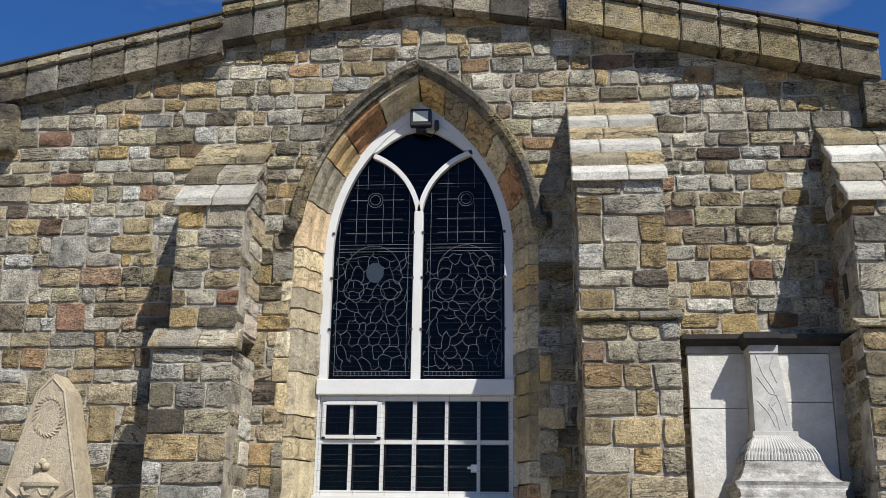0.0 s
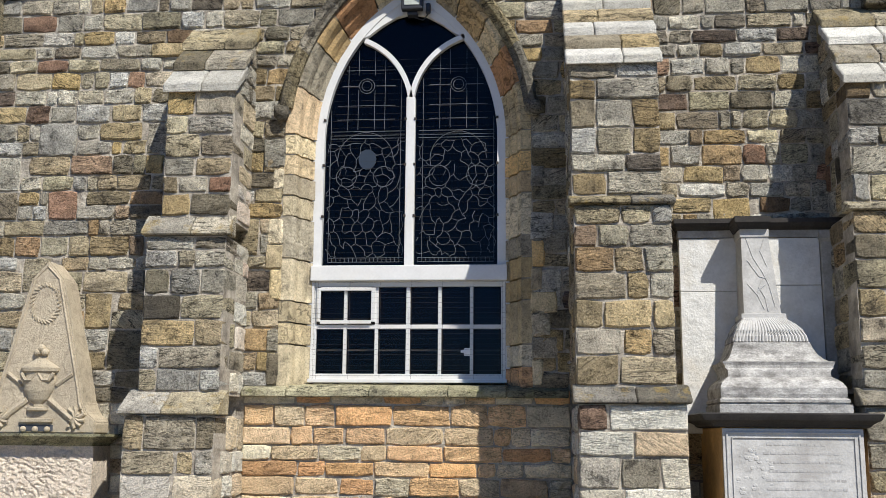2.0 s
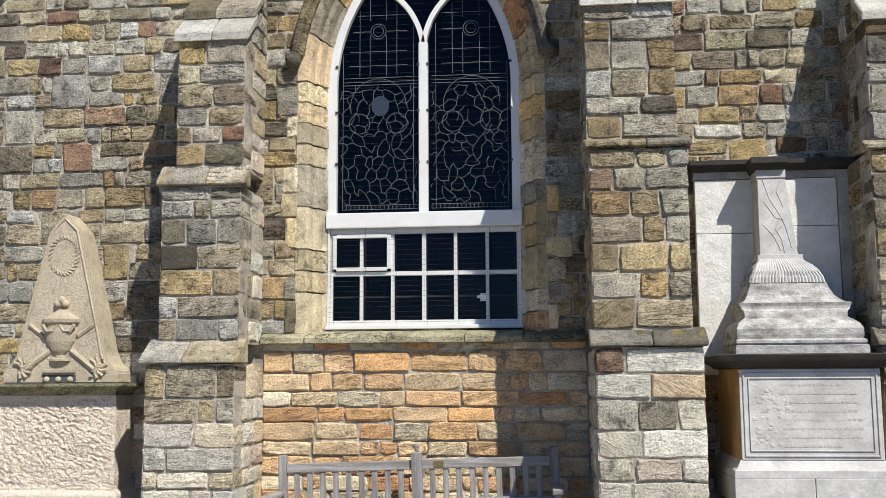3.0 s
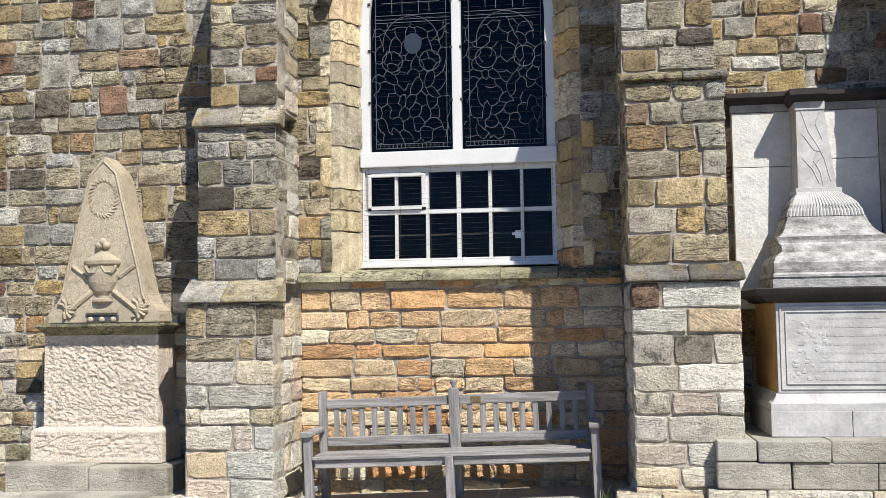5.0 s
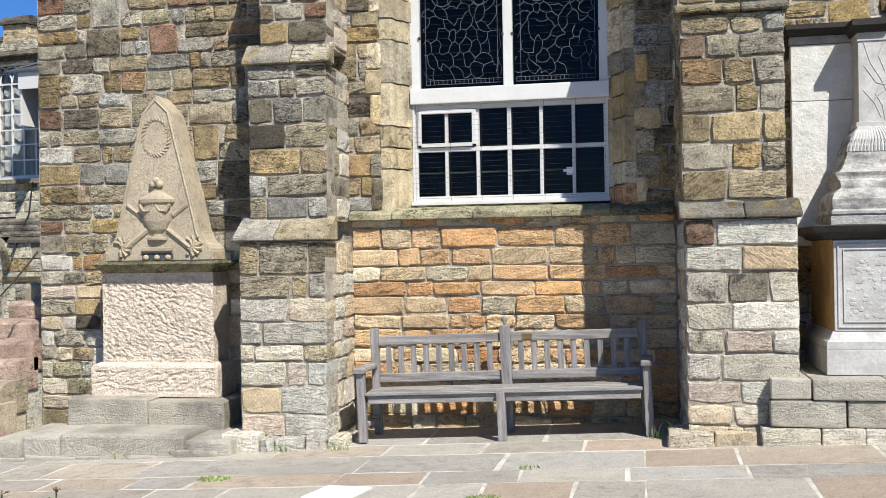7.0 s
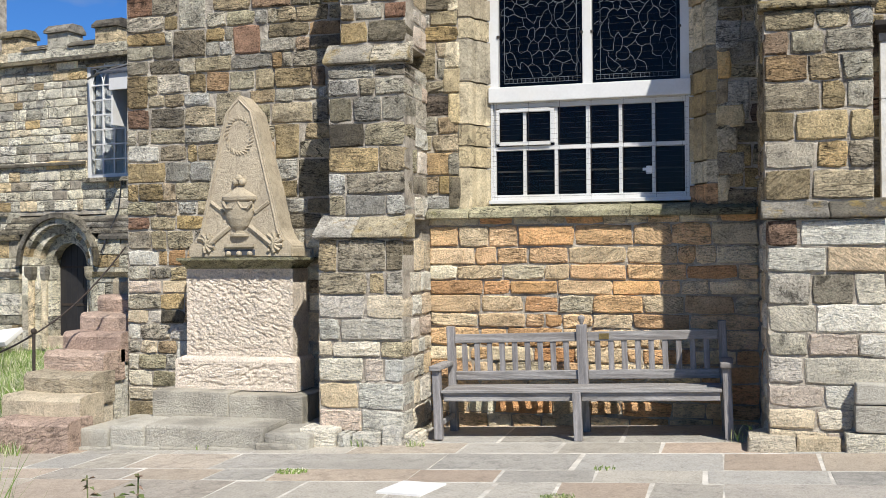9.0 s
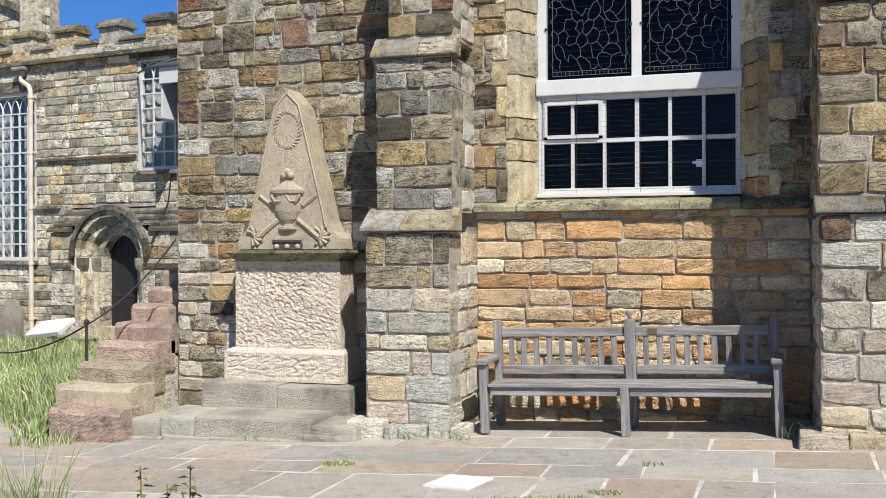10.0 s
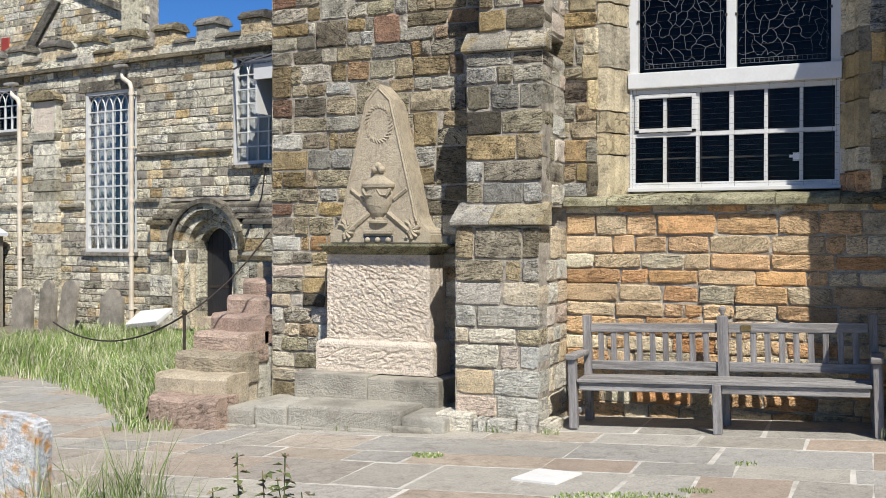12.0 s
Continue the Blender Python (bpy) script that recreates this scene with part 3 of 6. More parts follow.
# ---- buttresses ----
def buttress(label, stages, cap_low, cap_top, foot, cap_slabs, slab_mat, ochre=(9, 9), pale=1.0, flank=0.3):
    """stages from the ground up: (z0, z1, x0, x1, front y); each ends in a sloping ledge."""
    b = thing("buttress", label, "buttress", group="buttresses of the gable wall", kind="structure")
    ms = Masonry(b, 300)
    for si, (z0, z1, x0, x1, yf) in enumerate(stages):
        part("core", boxed((x0 + 0.008, yf + 0.008, z0 - 0.02), (x1 - 0.008, 0.3, z1), 0.0), MORTAR, b)
        for c0, c1 in courses(z0, z1, 0.14, 0.25):
            mt = PALE if c0 < pale else STONE
            if rng.random() < 0.08:
                mt = STONE
            if ochre[0] < c0 < ochre[1]:
                mt = OCHRE
            d = rng.uniform(0.2, 0.34)
            ws = widths(x0, x1, 0.2, 0.5)
            for w0, w1 in ws:
                ms.lay(w0, w1, c0, c1, yf + rng.uniform(-0.018, -0.002), d, mt if rng.random() > 0.12 else STONE)
            for s0, s1 in widths(yf + d, 0.02, 0.18, 0.42):
                ms.lay(s0, s1, c0, c1, x1 + rng.uniform(-0.004, 0.012), 0.15, mt if rng.random() < flank else PALE, turn=90)
                ms.lay(s0, s1, c0, c1, x0 - rng.uniform(-0.004, 0.012), 0.15, mt, turn=-90)
        if si + 1 < len(stages):
            nz, _, nx0, nx1, ny = stages[si + 1]
            # weathered ledge: a slab with a sloping top
            mid = (x0 + x1) / 2 + rng.uniform(-0.1, 0.1)
            for e0, e1 in ((x0 - 0.035, mid - 0.003), (mid + 0.003, x1 + 0.03)):
                bm = prism_x(bmesh.new(), [(yf - 0.05, z1 + 0.006), (yf - 0.05, z1 + 0.045), (ny + 0.03, nz + 0.01), (ny + 0.1, nz + 0.02), (ny + 0.1, z1 + 0.006)], e0, e1)
                bmesh.ops.bevel(bm, geom=bm.edges[:], offset=0.009, segments=1, affect="EDGES")
                part("ledge", bm, CAPST, b, "sloping lichened ledge stone")
    # sloping cap of slabs
    z0, z1, x0, x1, yf = stages[-1]
    n = cap_slabs
    bm = prism_x(bmesh.new(), [(yf + 0.01, cap_low), (0.05, cap_top - 0.06), (0.05, cap_low)], x0 + 0.02, x1 - 0.02)
    part("cap_core", bm, MORTAR, b)
    for c0, c1 in courses(cap_low, cap_top - 0.1, 0.16, 0.24):
        reach = yf + (c1 - cap_low) / (cap_top - cap_low) * (0 - yf) + 0.03
        for s0, s1 in widths(reach, 0.02, 0.15, 0.35):
            ms.lay(s0, s1, c0, c1, x1 + 0.006, 0.13, STONE, turn=90)
            ms.lay(s0, s1, c0, c1, x0 - 0.006, 0.13, STONE, turn=-90)
    for i in range(n):
        s0, s1 = i / n, (i + 1) / n
        ya, za = yf * (1 - s0), cap_low + (cap_top - cap_low) * s0
        yb, zb = yf * (1 - s1), cap_low + (cap_top - cap_low) * s1
        lift = 0.035
        cut = x0 + (x1 - x0) * rng.uniform(0.3, 0.7)
        for e0, e1 in ((x0 - 0.03, cut - 0.003), (cut + 0.003, x1 + 0.03)):
            bm = prism_x(bmesh.new(), [(ya - 0.05, za - 0.05), (ya - 0.05, za + lift), (yb + 0.03, zb + lift - 0.02), (yb + 0.06, zb - 0.06)], e0, e1)
            bmesh.ops.bevel(bm, geom=bm.edges[:], offset=0.01, segments=1, affect="EDGES")
            part("cap_slab", bm, slab_mat[i % len(slab_mat)], b, "weathered sloping cap slab")
    # rough footing
    for fx0, fx1, fy, fz0, fz1 in foot:
        w = fx1 - fx0
        ms.lay(fx0, fx1, fz0, fz1, fy, 0.35, PALE, rough=2.2, gap=0.0)
    ms.close()
    return b


def footing(x0, x1, y, z):
    out = []
    for a, c in widths(x0 - 0.08, x1 + 0.12, 0.2, 0.36):
        out.append((a, c, y + rng.uniform(-0.06, 0.03), z - 0.2, z + rng.uniform(0.07, 0.17)))
    return out


buttress("stepped sandstone buttress with pale lower courses and lichened cap",
         [(-0.25, 1.66, -3.33, -2.55, -0.84), (1.86, 3.19, -3.29, -2.575, -0.68), (3.38, 4.54, -3.20, -2.575, -0.62)],
         4.54, 5.37, footing(-3.36, -2.5, -0.98, -0.08), 3, (PALECAP, CAPST, CAPST), (0.98, 1.7), 1.0)
buttress("stepped sandstone buttress with ochre middle courses and pale cap slabs",
         [(-0.15, 1.76, 0.375, 1.20, -1.15), (1.90, 3.33, 0.365, 1.14, -1.06), (3.42, 4.56, 0.35, 1.075, -1.02)],
         4.56, 5.70, footing(0.3, 0.95, -1.24, 0.06), 6, (PALECAP, OCHRE), (1.85, 2.75), 1.6)
buttress("tall sandstone buttress at the gable's far corner with smooth cap slabs",
         [(-0.1, 1.76, 2.60, 3.36, -0.78), (1.90, 3.33, 2.61, 3.36, -0.74), (3.42, 4.46, 2.64, 3.36, -0.70)],
         4.46, 5.40, [], 4, (PALECAP, CAPST))


# ---- the church window ----
window_1 = thing("window_1", "tall pointed church window in white frame with dark leaded glass above a sash", "church window", kind="structure")
surround = thing("window_surround", "moulded ochre sandstone window surround with a pointed hood mould", "window surround", kind="structure")


def resample(pts, step):
    out, carry = [pts[0]], 0.0
    for (ax, az), (bx, bz) in zip(pts, pts[1:]):
        L = math.hypot(bx - ax, bz - az)
        t = step - carry
        while t <= L:
            out.append((ax + (bx - ax) * t / L, az + (bz - az) * t / L))
            t += step
        carry = L - (t - step)
    return out + [pts[-1]]


def jamb_profile(d_list, side, k, z0):
    paths = [arch_path(d, z0, 28, side) for d, y in d_list]
    jam = []
    for p in paths:
        q = [p[0]]
        for i in range(1, 13):
            q.append((p[0][0], p[0][1] + (p[1][1] - p[0][1]) * i / 12))
        jam.append(q + p[2:])
    return [[(jam[i][s][0], d_list[i][1], jam[i][s][1]) for i in range(len(d_list))] for s in range(len(jam[0]))]


PROFILE = [(-0.02, 0.36), (-0.01, 0.25), (0.03, 0.23), (0.04, 0.19), (0.06, 0.14), (0.10, 0.12), (0.115, 0.03), (0.14, -0.004), (0.235, -0.006), (0.235, 0.3)]
HOOD = [(0.185, 0.0), (0.185, -0.05), (0.215, -0.06), (0.235, -0.105), (0.28, -0.12), (0.31, -0.07), (0.31, 0.05)]
for side in (-1, 1):
    rings = jamb_profile(PROFILE, side, 0, SILL_Z)
    i = 0
    while i < len(rings) - 1:
        n = rng.choice((1, 1, 1, 2)) if i < 12 else rng.choice((4, 5, 6))
        j = min(i + n, len(rings) - 1)
        if len(rings) - 1 - j < 2:
            j = len(rings) - 1
        dy = rng.uniform(-0.008, 0.006)
        seg = [[(x + rng.uniform(-0.002, 0.002), y + dy, z) for x, y, z in r] for r in rings[i:j + 1]]
        up = Vector(seg[-1][0]) - Vector(seg[-2][0])
        seg[-1] = [tuple(Vector(p) - up.normalized() * 0.012) for p in seg[-1]]
        dn = Vector(seg[1][0]) - Vector(seg[0][0])
        seg[0] = [tuple(Vector(p) + dn.normalized() * 0.003) for p in seg[0]]
        part("jamb_stone" if i < 12 else "voussoir", band(bmesh.new(), seg), DRESSED, surround)
        i = j
    # bonding quoins that run from the jamb into the rubble
    quoins = Masonry(surround, 40, "quoin")
    for z0, z1 in courses(SILL_Z + 0.02, SPRING - 0.05, 0.19, 0.29):
        if rng.random() < 0.75:
            reach = rng.uniform(0.10, 0.24)
            a, b = sorted((CX + side * (HALF + 0.22), CX + side * (HALF + 0.22 + reach)))
            quoins.lay(a, b, z0, z1, -0.026, 0.12, DRESSED if rng.random() < 0.6 else STONE)
    rings = jamb_profile(HOOD, side, 0, SPRING)[15:]
    i = 0
    while i < len(rings) - 1:
        j = min(i + 7, len(rings) - 1)
        part("hood_mould", band(bmesh.new(), rings[i:j + 1]), COPE, surround, "grey moulded hood stone")
        i = j
    # carved stop at the end of the hood
    bm = bmesh.new()
    bmesh.ops.create_icosphere(bm, subdivisions=2, radius=0.085)
    for v in bm.verts:
        v.co = Vector((v.co.x * 0.95, v.co.y * 0.9, v.co.z)) * (1 + 0.25 * noise.noise(v.co * 18))
        v.co += Vector((CX + side * (HALF + 0.26), -0.06, SPRING + 0.19))
    part("hood_stop", bm, COPE, surround, "worn carved hood stop")

# sill
for a, b in ((-2.57, -2.17), (-2.165, -1.42), (-1.415, -0.72), (-0.715, -0.2), (-0.195, 0.34)):
    bm = prism_x(bmesh.new(), [(-0.085, 1.845), (-0.085, 1.905), (0.02, 1.95), (0.45, 1.99), (0.45, 1.845)], a, b)
    bmesh.ops.bevel(bm, geom=bm.edges[:], offset=0.008, segments=1, affect="EDGES")
    part("sill_stone", bm, SILLST, surround, "greenish weathered sill stone")


def bar(name, pts_in, pts_out, y0, y1, material, label=""):
    rings = [[(a[0], y0, a[1]), (b[0], y0, b[1]), (b[0], y1, b[1]), (a[0], y1, a[1])] for a, b in zip(pts_in, pts_out)]
    return part(name, band(bmesh.new(), rings), material, window_1, label)


GY = 0.30
TR0, TR1 = 2.93, 3.075
for side in (-1, 1):
    ins, outs = arch_path(-0.085, TR1, 24, side), arch_path(0.02, TR1, 24, side)
    bar("frame", ins, outs, GY - 0.05, GY + 0.06, WHITE)
    part("frame", boxed((CX + side * HALF - 0.03, GY - 0.05, 2.0), (CX + side * HALF + 0.03, GY + 0.06, TR0), 0.004), WHITE, window_1)
part("transom", boxed((CX - HALF - 0.005, GY - 0.085, TR0), (CX + HALF + 0.005, GY + 0.06, TR1), 0.01), WHITE, window_1)
part("sill_board", boxed((CX - HALF, GY - 0.10, 1.985), (CX + HALF, GY + 0.05, 2.02), 0.006), WHITE, window_1)
# white board filling the arch's point
bm = bmesh.new()
apex = arch_path(0.0, SPRING, 30, -1)[-1][1]
lo = [(CX - arch_half(z, -0.05), z) for z in (5.30, 5.38, 5.46, 5.54, 5.62)]
pts = lo + [(CX, apex - 0.02)] + [(2 * CX - x, z) for x, z in lo[::-1]]
pts += [(CX + 0.42, 5.36), (CX + 0.30, 5.455), (CX + 0.15, 5.545), (CX, 5.58), (CX - 0.15, 5.545), (CX - 0.30, 5.455), (CX - 0.42, 5.36)]
prism(bm, pts, GY - 0.04, GY + 0.04)
part("head_board", bm, WHITE, window_1)
# central mullion that splits into two arcs
MZ = 4.62
part("mullion", boxed((CX - 0.043, GY - 0.055, TR1), (CX + 0.043, GY + 0.05, MZ + 0.1), 0.008), WHITE, window_1)
for side in (-1, 1):
    ins, outs = [], []
    for i in range(17):
        a = radians(72) * i / 16
        R = 0.744
        ex, ez = side * (R - R * math.cos(a)), MZ + R * math.sin(a)
        t = Vector((side * math.sin(a), math.cos(a)))
        nrm = Vector((-t.y, t.x))
        ins.append((CX + ex - nrm.x * 0.024, ez - nrm.y * 0.024))
        outs.append((CX + ex + nrm.x * 0.024, ez + nrm.y * 0.024))
    keep = [k for k in range(17) if abs(ins[k][0] - CX) < arch_half(ins[k][1], -0.06)]
    bar("tracery", [ins[k] for k in keep], [outs[k] for k in keep], GY - 0.05, GY + 0.04, WHITE)

LIGHTS = {}
# leaded glass: one dark sheet in each light, with its leads
for side in (-1, 1):
    pts = [(CX, TR1), (CX + side * (HALF - 0.07), TR1)] + arch_path(-0.07, TR1, 20, side)[1:]
    pts = [p for p in pts if p[1] < 5.66] + [(CX, 5.64)]
    g = LIGHTS[side] = part("leaded_pane", prism(bmesh.new(), pts, GY + 0.012, GY + 0.018), STAINED, window_1, "dark blue leaded glass")
    g.visible_shadow = False


def lead_net(side):
    """Crooked leads between small pieces of glass, a border, and a ring near the head."""
    bm = bmesh.new()
    r = random.Random(11 + side)

    def inside(x, z):
        hx = (x - CX) * side
        if hx < 0.055 or z < TR1 + 0.02 or hx > arch_half(z, -0.10):
            return False
        if z > MZ:
            a = math.asin(min(1, (z - MZ) / 0.744))
            return hx > 0.744 - 0.744 * math.cos(a) + 0.03
        return True

    def strip(p, q, w=0.0027):
        if not (inside(*p) and inside(*q)):
            return
        d = Vector((q[0] - p[0], q[1] - p[1]))
        if d.length < 1e-4:
            return
        nn = Vector((-d.y, d.x)).normalized() * w * r.uniform(0.7, 1.15)
        vs = [bm.verts.new((x, GY + 0.006, z)) for x, z in ((p[0] - nn.x, p[1] - nn.y), (q[0] - nn.x, q[1] - nn.y), (q[0] + nn.x, q[1] + nn.y), (p[0] + nn.x, p[1] + nn.y))]
        ws = [bm.verts.new((v.co.x, GY + 0.0115, v.co.z)) for v in vs]
        bm.faces.new(vs)
        for i in range(4):
            j = (i + 1) % 4
            bm.faces.new((vs[j], vs[i], ws[i], ws[j]))

    x0 = CX + (0.075 if side > 0 else -0.82)
    # figure panel: crooked cells round scattered centres
    nx, nz = 8, 12
    gx, gz = 0.80 / nx, 1.30 / nz
    P = {}
    for j in range(-1, nz + 2):
        for i in range(-1, nx + 2):
            P[i, j] = Vector((x0 - 0.02 + (i + 0.5 * (j % 2)) * gx + r.uniform(-0.75, 0.75) * gx, TR1 + 0.06 + j * gz + r.uniform(-0.75, 0.75) * gz))
    tri = {}
    for j in range(-1, nz + 1):
        for i in range(-1, nx + 1):
            k = j % 2
            for u, three in enumerate((((i, j), (i + 1, j), (i + k, j + 1)), ((i + 1 - k, j), (i + 1, j + 1), (i, j + 1)))):
                c = sum((P[q] for q in three), Vector((0, 0))) / 3
                for a in range(3):
                    tri.setdefault(frozenset((three[a], three[(a + 1) % 3])), []).append(c)
    for ends in tri.values():
        if len(ends) == 2 and r.random() < 0.84:
            a, b = ends
            if (a - b).length > 0.16 or max(a.y, b.y) > 4.33 or min(a.y, b.y) < TR1 + 0.09:
                continue
            mid = (a + b) / 2 + Vector((b.y - a.y, a.x - b.x)) * r.uniform(-0.18, 0.18)
            strip(tuple(a), tuple(mid), 0.0017)
            strip(tuple(mid), tuple(b), 0.0017)
    # straight borders and saddle lines
    for z in (TR1 + 0.045, TR1 + 0.085, 4.33, 4.36, 4.40):
        for i in range(20):
            strip((x0 + 0.76 * i / 20, z), (x0 + 0.76 * (i + 1) / 20, z), 0.002)
    for i in range(19):
        strip((x0 + 0.04 * i, TR1 + 0.045), (x0 + 0.04 * i, TR1 + 0.085), 0.0018)
    for xx in (x0 + 0.04, x0 + 0.72):
        for i in range(60):
            strip((xx, TR1 + 0.05 + i * 0.03), (xx, TR1 + 0.08 + i * 0.03), 0.0018)
    # round-headed canopy and ring
    for cx2, cz, rad, n in ((x0 + 0.38, 4.12, 0.27, 26), (x0 + 0.38, 4.86, 0.075, 18), (x0 + 0.38, 4.86, 0.05, 16), (x0 + 0.2, 3.95, 0.1, 14), (x0 + 0.56, 3.95, 0.1, 14)):
        for k in range(n):
            a, b = math.tau * k / n, math.tau * (k + 1) / n
            if rad > 0.2 and math.sin(a) < -0.1:
                continue
            strip((cx2 + rad * math.cos(a), cz + rad * math.sin(a)), (cx2 + rad * math.cos(b), cz + rad * math.sin(b)), 0.002)
    for xx in (0.2, 0.3, 0.46, 0.56):
        for i in range(16):
            if not 0.28 < xx < 0.48 or not 4.78 < 4.42 + i * 0.05 < 4.94:
                strip((x0 + xx, 4.42 + i * 0.05), (x0 + xx, 4.47 + i * 0.05), 0.0018)
    for z in (4.52, 4.66, 4.86, 5.02):
        for i in range(14):
            if z != 4.86 or not 5 <= i <= 8:
                strip((x0 + 0.1 + i * 0.04, z), (x0 + 0.14 + i * 0.04, z), 0.0018)
    ob = part("lead_cames", bm, LEAD, LIGHTS[side], "pale crooked lead lines")
    tagged(ob, kind="stuff")


lead_net(-1)
lead_net(1)
bm = prism(bmesh.new(), [(CX - 0.42 + 0.085 * math.cos(math.tau * k / 14), 4.12 + 0.10 * math.sin(math.tau * k / 14)) for k in range(14)], GY + 0.004, GY + 0.011)
part("glass_piece", bm, PALEGLASS, LIGHTS[-1], "one pale round piece of glass")
# fixing clips along the frame
for z in (3.55, 4.05, 4.5):
    for x in (CX - HALF + 0.085, CX - 0.045, CX + 0.045, CX + HALF - 0.085):
        part("glazing_clip", boxed((x - 0.012, GY - 0.062, z - 0.012), (x + 0.012, GY - 0.04, z + 0.012), 0.002), IRON, window_1)

# sash below the transom: six by two panes
SX0, SX1, SZ0, SZ1 = CX - HALF + 0.03, CX + HALF - 0.03, 2.02, TR0
for a, b in (((SX0, SZ1 - 0.05), (SX1, SZ1)), ((SX0, SZ0), (SX1, SZ0 + 0.05))):
    part("sash_rail", boxed((a[0], GY - 0.03, a[1]), (b[0], GY + 0.03, b[1]), 0.004), WHITE, window_1)
MIDZ = 2.505
part("meeting_rail", boxed((SX0, GY - 0.02, MIDZ - 0.02), (SX1, GY + 0.03, MIDZ + 0.02), 0.004), WHITE, window_1)
XS = [SX0 + (SX1 - SX0) * i / 6 for i in range(7)]
for i, x in enumerate(XS):
    w = 0.022 if i in (0, 6) else (0.018 if i == 3 else 0.015)
    part("glazing_bar", boxed((x - w, GY - 0.022, SZ0 + 0.05), (x + w, GY + 0.03, SZ1 - 0.05), 0.003), WHITE, window_1)
# top-hung casement over two panes
for a, b in (((XS[0] + 0.025, 2.55), (XS[0] + 0.06, 2.87)), ((XS[2] - 0.05, 2.55), (XS[2] - 0.012, 2.87)), ((XS[0] + 0.06, 2.84), (XS[2] - 0.05, 2.875)), ((XS[0] + 0.06, 2.53), (XS[2] - 0.05, 2.565))):
    part("casement_frame", boxed((a[0], GY - 0.045, a[1]), (b[0], GY - 0.02, b[1]), 0.003), WHITE, window_1)
for i in range(6):
    for z0, z1 in ((SZ0 + 0.05, MIDZ - 0.02), (MIDZ + 0.02, SZ1 - 0.05)):
        g = part("pane", prism(bmesh.new(), [(XS[i] + 0.01, z0), (XS[i + 1] - 0.01, z0), (XS[i + 1] - 0.01, z1), (XS[i] + 0.01, z1)], GY + 0.008, GY + 0.012), PANE, window_1)
        g.visible_shadow = False
part("inner_rail", boxed((SX0, GY + 0.1, 2.29), (SX1, GY + 0.12, 2.302), 0.0), CREAM, window_1)
# wire guard in front of the sash
bm = bmesh.new()
for k in range(19):
    z = SZ0 + 0.03 + k * 0.048
    tube(bm, [(SX0 - 0.01, GY - 0.06, z), (SX1 + 0.01, GY - 0.06, z + 0.004)], 0.0009, 4)
for k in range(30):
    z = TR1 + 0.06 + k * 0.068
    hw = arch_half(z, -0.1)
    tube(bm, [(CX - hw, GY - 0.03, z), (CX + hw, GY - 0.03, z + 0.004)], 0.0008, 4)
for k in range(2):
    x = SX0 + 0.01 + k * (SX1 - SX0 - 0.02)
    for q in range(3):
        tube(bm, [(x + q * 0.03 - 0.03, GY - 0.06, SZ0), (x + q * 0.03 - 0.03, GY - 0.06, SZ1)], 0.0009, 4)
for q in range(5):
    tube(bm, [(SX0 + 0.34 + 0.29 * q, GY - 0.06, SZ0), (SX0 + 0.34 + 0.29 * q, GY - 0.06, SZ1)], 0.0012, 4)
tagged(part("wire_guard", bm, IRON, window_1, "fine wire guard"), kind="stuff")
# white card on the pane
part("notice", boxed((CX + 0.52, GY + 0.002, 2.24), (CX + 0.58, GY + 0.006, 2.31), 0.0), PAPER, window_1, "small white card")
part("notice", boxed((CX + 0.49, GY - 0.002, 2.268), (CX + 0.60, GY + 0.0015, 2.292), 0.0), PAPER, window_1, "small white card")
# box behind the sash, coloured near-black to paint the unlit room
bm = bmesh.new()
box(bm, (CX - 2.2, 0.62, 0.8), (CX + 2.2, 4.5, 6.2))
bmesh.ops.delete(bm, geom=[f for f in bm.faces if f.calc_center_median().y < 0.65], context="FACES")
tagged(obj_from("interior_wall", bm, ROOM_SHADE), "dark unlit church interior behind the glass", "interior", kind="structure")


# ---- floodlight over the window ----
def floodlight():
    f = thing("floodlight", "small black floodlight with pale glass fixed to the white arch board", "floodlight", pose(CX + 0.01, 0.18, 5.66))
    housing = part("housing", boxed((-0.105, -0.05, -0.09), (0.105, 0.03, 0.09), 0.012), BLACK, f)
    part("lens", boxed((-0.075, -0.056, -0.05), (0.075, -0.048, 0.06), 0.003), LENSGL, housing, "pale square glass")
    part("bracket", boxed((-0.05, 0.0, -0.13), (0.05, 0.09, -0.095), 0.006), BLACK, f)
    part("cable", tube(bmesh.new(), [(0.0, 0.03, -0.1), (0.03, 0.04, -0.15), (0.10, 0.05, -0.17), (0.15, 0.06, -0.10)], 0.006), BLACK, f)
    s = thing("sensor", "small black motion sensor beside the floodlight", "sensor", pose(CX + 0.165, 0.20, 5.60))
    part("sensor_body", boxed((-0.022, -0.03, -0.045), (0.022, 0.03, 0.045), 0.012), BLACK, s)
    bm = bmesh.new()
    bmesh.ops.create_icosphere(bm, subdivisions=2, radius=0.026)
    bmesh.ops.translate(bm, verts=bm.verts, vec=(0, -0.03, -0.05))
    part("sensor_eye", bm, BLACK, s)
    part("bracket", boxed((-0.012, 0.03, -0.02), (0.012, 0.06, 0.02), 0.002), BLACK, s)


floodlight()


